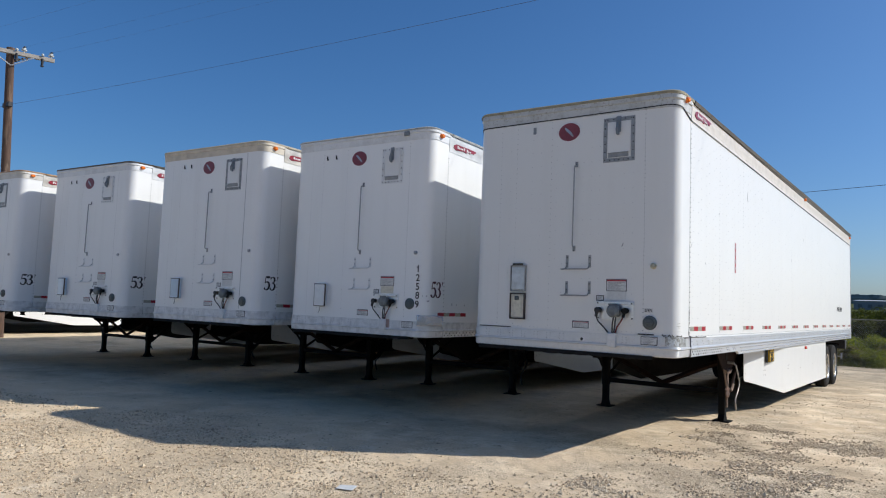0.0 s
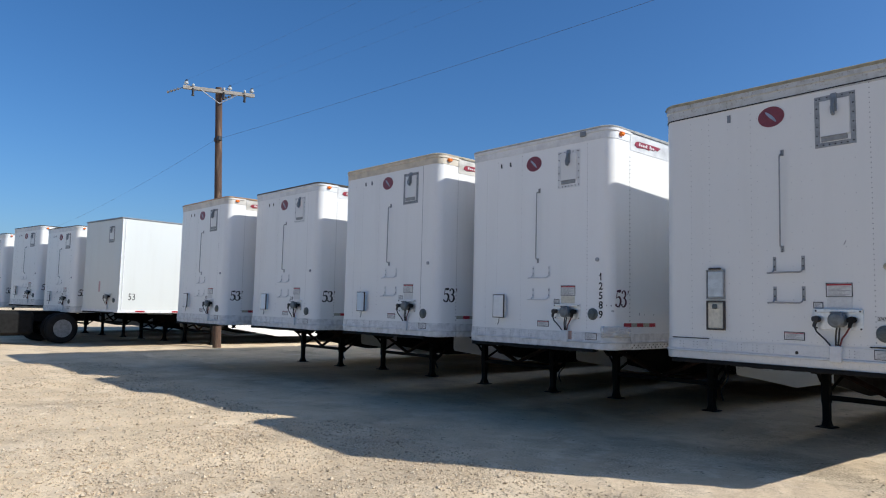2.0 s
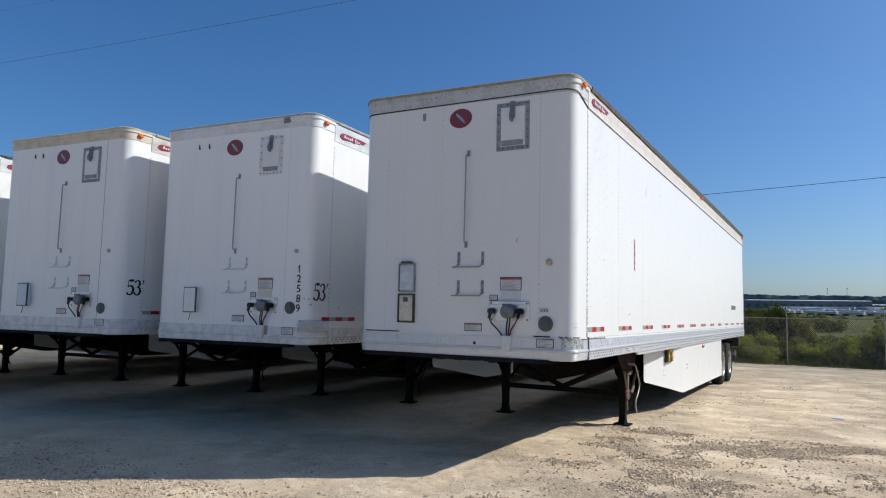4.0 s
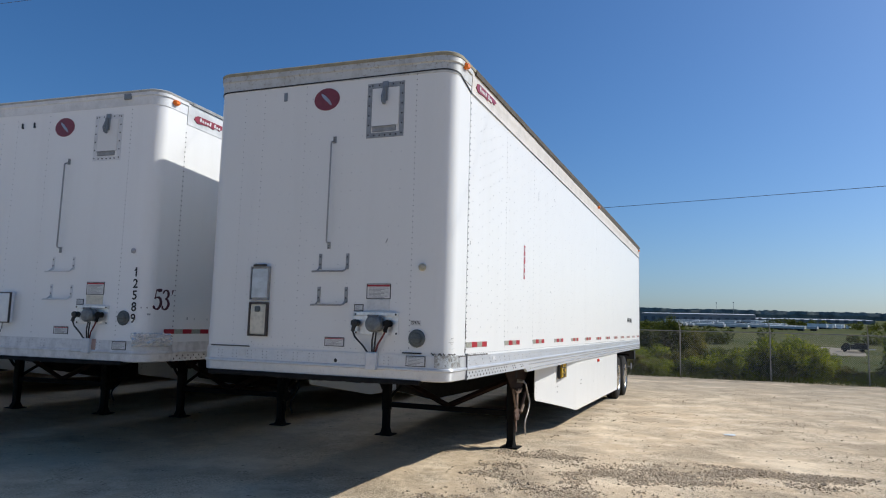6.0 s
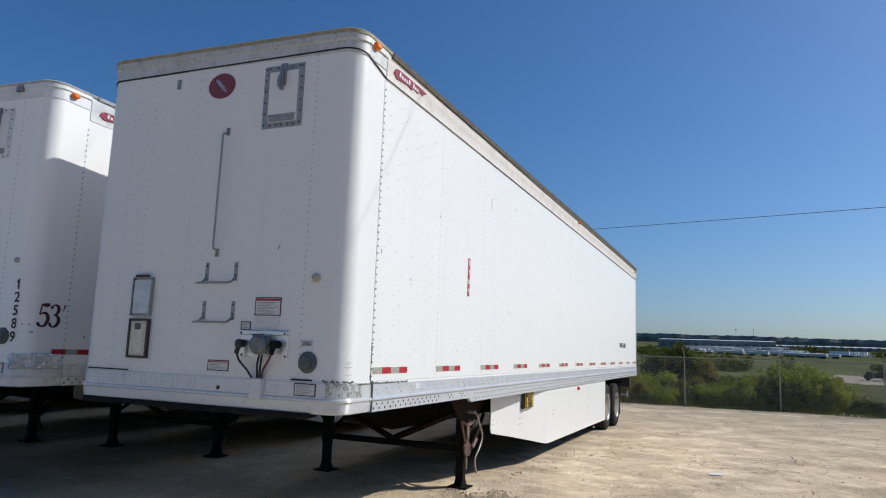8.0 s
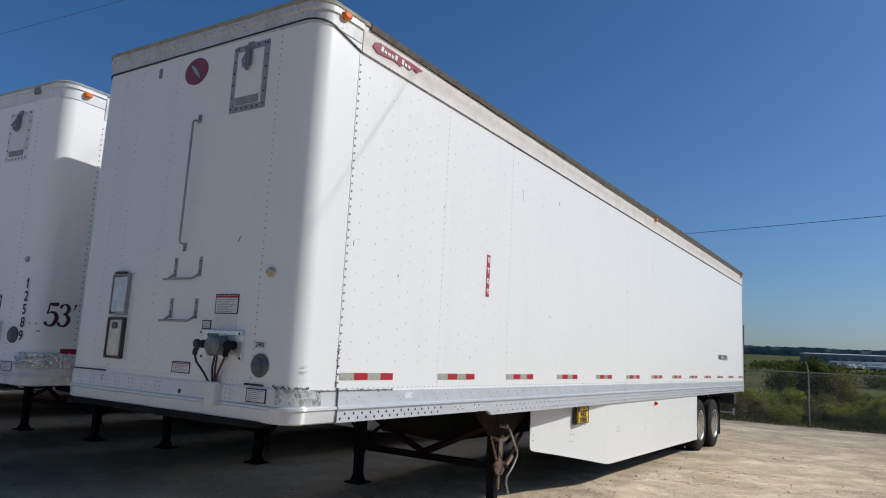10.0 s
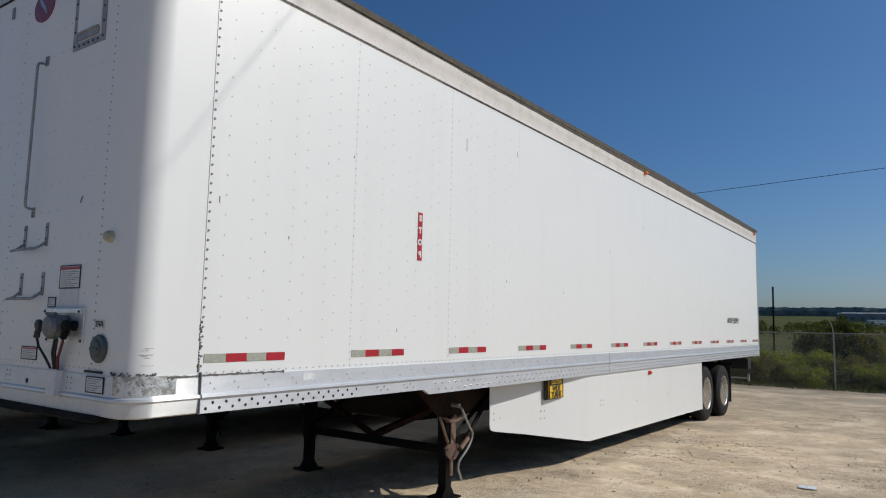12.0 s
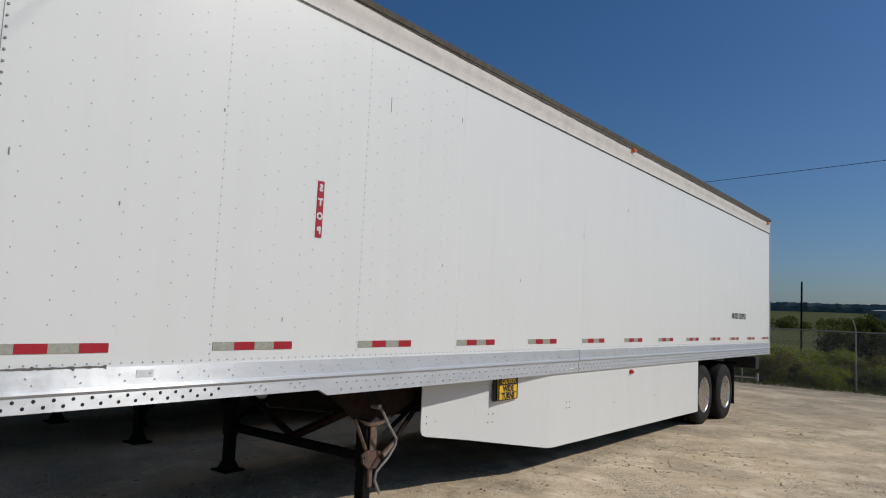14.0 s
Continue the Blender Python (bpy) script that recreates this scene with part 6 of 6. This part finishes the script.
# ---------------------------------------------------------------- more trailers past the pole
def square_trailer(x, y, z, yaw):
    """A sheet-and-post trailer with sharp corners."""
    t = base("box_trailer", pose(x, y, z, 0, 0, yaw), "square-cornered white box trailer with one side in sunlight", "trailer", GROUP)
    g = Geo().box(-W, 0, 0, LEN, 1.08, 4.0, 0.03)
    part("box_body", g, WHITE_CHALKY, t, "chalky white sheet-metal box")
    part("bottom_rail", Geo().box(-W - 0.012, 0.012, -0.012, LEN, 1.08, 1.17, 0.01), WHITE_TRIM, t)
    part("roof_edge", Geo().box(-W - 0.015, 0.015, -0.015, LEN, 3.985, 4.03, 0.01), GREY_PAINT, t)
    for yy in (0.012, 0.10):
        part("corner_post", Geo().box(-0.02, 0.014, yy, yy + 0.03, 1.17, 3.985, 0.004), WHITE_TRIM, t, "", ("cpost", yy))
    hatch(t, True)
    nose_box(t)
    part("round_cap", None, DARK_GREEN, t, "round grey-green cap", ("cap", 1.455))
    for k, dy in enumerate((0.55, 1.75, 2.95, 4.15)):
        part("reflective_tape", Geo().box(0.011, 0.016, dy, dy + 0.3, 1.10, 1.15), RED, t, "red reflective tape", ("rtape", k))
    part("faded_lettering", Geo().box(-1.42, -1.30, -0.003, 0.0, 1.72, 2.05), plain("faded_pink_print", (0.50, 0.33, 0.33), 0.6), t, "faded red print")
    underside(t)
    landing_gear(t, foot_z(t, -2.25, 3.5), foot_z(t, -0.42, 3.5))
    running_gear(t, 0.1 - z)
    skirt(t, True)
    skirt(t, False)
    rear_end(t)
    lettering("length_mark", "53", 0.30, INK, t, on_side(0.42, 1.56), "plain black length numerals", 0, 0.8, 0.0)
    return t


square_trailer(-20.51, -1.70, 0.118, 10.9)
for x, y, z, yaw, label in ((-23.58, -2.38, 0.04, 11.0, "white box trailer coupled to a dark road tractor"), (-26.70, -3.0, 0.23, 12.5, "white box trailer standing far down the row"), (-30.0, -3.75, 0.1, 12.5, "white box trailer at the far end of the row")):
    trailer(x, y, z, GROUP, label, dict(trim=WHITE_TRIM, rail=WHITE_TRIM, lip=LIP, mark53=True, vents=True, tapes=1, wheels=0.1, yaw=yaw))


def road_tractor(x, y):
    """A dark truck chassis; x: the outer face of its right wheels, y: the rear axle."""
    t = base("road_tractor", pose(x, y, 0.1, 0, 0, 11), "dark road tractor with a white cab coupled to a trailer", "truck")
    for dy in (0.0,):
        wheel_pair(0.0, dy, 0.5, t, 1, GREY_RIM)
        wheel_pair(-2.44, dy, 0.5, t, -1, GREY_RIM)
        part("axle", Geo().tube([(-2.0, dy, 0.5), (-0.4, dy, 0.5)], 0.11, 10), STEEL, t)
    for fx in (-0.82, -1.62):
        part("frame_rail", Geo().box(fx - 0.04, fx + 0.04, -7.0, 1.0, 0.72, 0.98, 0.01), STEEL, t)
    part("fifth_wheel", Geo().box(-1.7, -0.74, -1.2, 0.4, 0.98, 1.06, 0.03), STEEL, t)
    for s in (-0.55, -1.95):
        part("fuel_tank", Geo().tube([(s, -4.9, 0.66), (s, -3.2, 0.66)], 0.31, 18), STEEL, t)
    # tank drawn near-black and extra low, so it also stands in for shade
    part("shade_side_tank", Geo().box(-0.75, -0.05, -4.6, -0.85, 0.28, 1.08, 0.10), DARK_RUBBER, t, "side tank made black and deep to stand in for shade")
    part("mud_guard", Geo().box(-0.62, 0.0, -2.3, -2.24, 0.5, 1.1, 0.01), BLACK, t)
    cab = part("cab", Geo().slab([(-3.75, 0.75), (-3.72, 2.95), (-4.2, 3.1), (-5.6, 2.7), (-6.1, 1.75), (-7.6, 1.55), (-7.75, 0.6), (-6.0, 0.6)], "x", -2.35, -0.09), WHITE, t, "white cab")
    part("grab_handle", Geo().tube([(-0.06, -3.95, 1.5), (-0.04, -3.95, 1.6), (-0.04, -3.95, 2.5), (-0.06, -3.95, 2.6)], 0.02, 6), BLACK, cab)
    part("side_window", Geo().box(-0.095, -0.08, -5.6, -4.7, 1.75, 2.5, 0.005), BLACK, cab)
    wheel_pair(-0.05, -6.6, 0.5, t, 1, GREY_RIM)
    wheel_pair(-2.39, -6.6, 0.5, t, -1, GREY_RIM)


road_tractor(-23.72, -2.59)


# ---------------------------------------------------------------- loose stones and litter
def gravel():
    r = random.Random(5)
    g = Geo()
    # stretches of the lot: x, y, stones, size, how bare it is between the beds
    beds = ((-6.5, 2.6, -6.3, -1.4, 40000, 0.95, 0.45), (-17.0, -6.5, -8.0, -2.6, 16000, 1.15, 0.45),
            (-0.7, 4.6, -1.6, 3.6, 34000, 0.95, 0.02), (-0.5, 6.5, 3.6, 9.0, 1500, 0.85, 0.04), (-0.5, 13.0, 8.0, 22.6, 420, 1.15, 0.03), (-0.3, 8.0, 1.0, 15.0, 1500, 0.9, 0.08))
    for x0, x1, y0, y1, count, size, bare in beds:
        n = 0
        while n < count:
            x, y = r.uniform(x0, x1), r.uniform(y0, y1)
            d = noise.noise((x * 0.55, y * 0.9, 3.1)) * 0.55 + noise.noise((x * 2.1, y * 2.6, 7.7)) * 0.5
            if r.random() > bare + (1.9 - 2.2 * bare) * max(0.0, d):
                continue
            if x < -0.5 and y > -2.0 and r.random() < 0.9:
                continue
            s = (0.0045 + 0.0125 * r.random() ** 2.6 + (0.018 * r.random() if r.random() < 0.03 else 0)) * size
            z = ground_z(x, y) + s * 0.34
            peak = r.uniform(0.5, 0.95)
            a = r.uniform(0, 6.28)
            c, q = math.cos(a), math.sin(a)
            vs = []
            for p in ((1.2, 0, 0), (0, 0.9, 0.1), (-1.1, 0.1, 0), (0.1, -0.9, 0), (0.25, 0.1, peak), (0, 0, -0.6)):
                p = [w * s * r.uniform(0.75, 1.25) for w in p]
                vs.append((x + c * p[0] - q * p[1], y + q * p[0] + c * p[1], z + p[2]))
            g.add(vs, [(0, 1, 4), (1, 2, 4), (2, 3, 4), (3, 0, 4), (1, 0, 5), (2, 1, 5), (3, 2, 5), (0, 3, 5)])
            n += 1
    m = Mat("loose_limestone", (0.4, 0.35, 0.28), 0.95, 0, 0.05)
    m.islands((0.31, 0.245, 0.165), (0.46, 0.365, 0.25), (0.56, 0.45, 0.315), (0.63, 0.52, 0.37), (0.50, 0.395, 0.27), (0.70, 0.595, 0.44))
    lone("gravel", g, m.m, "loose tan and grey gravel on the lot", "gravel", "stuff", angle=10)


gravel()


def litter(x, y, w, d, turn, label, mat=PAPER):
    z = ground_z(x, y) + 0.012
    g = Geo()
    g.loft([[(-w, -d, 0), (w, -d, 0.004), (w, d, 0.012), (-w, d, 0)], [(-w, -d, 0.003), (w, -d, 0.007), (w, d, 0.016), (-w, d, 0.004)]])
    lone("paper_scrap", g, mat, label, "litter", at=pose(x, y, z, 3, 2, turn), group="scraps on the lot")


litter(-1.76, -3.05, 0.075, 0.05, 20, "crumpled white paper scrap on the gravel")
litter(2.29, 6.24, 0.085, 0.05, 5, "pale torn paper scrap on the dirt", WHITE_PLASTIC)
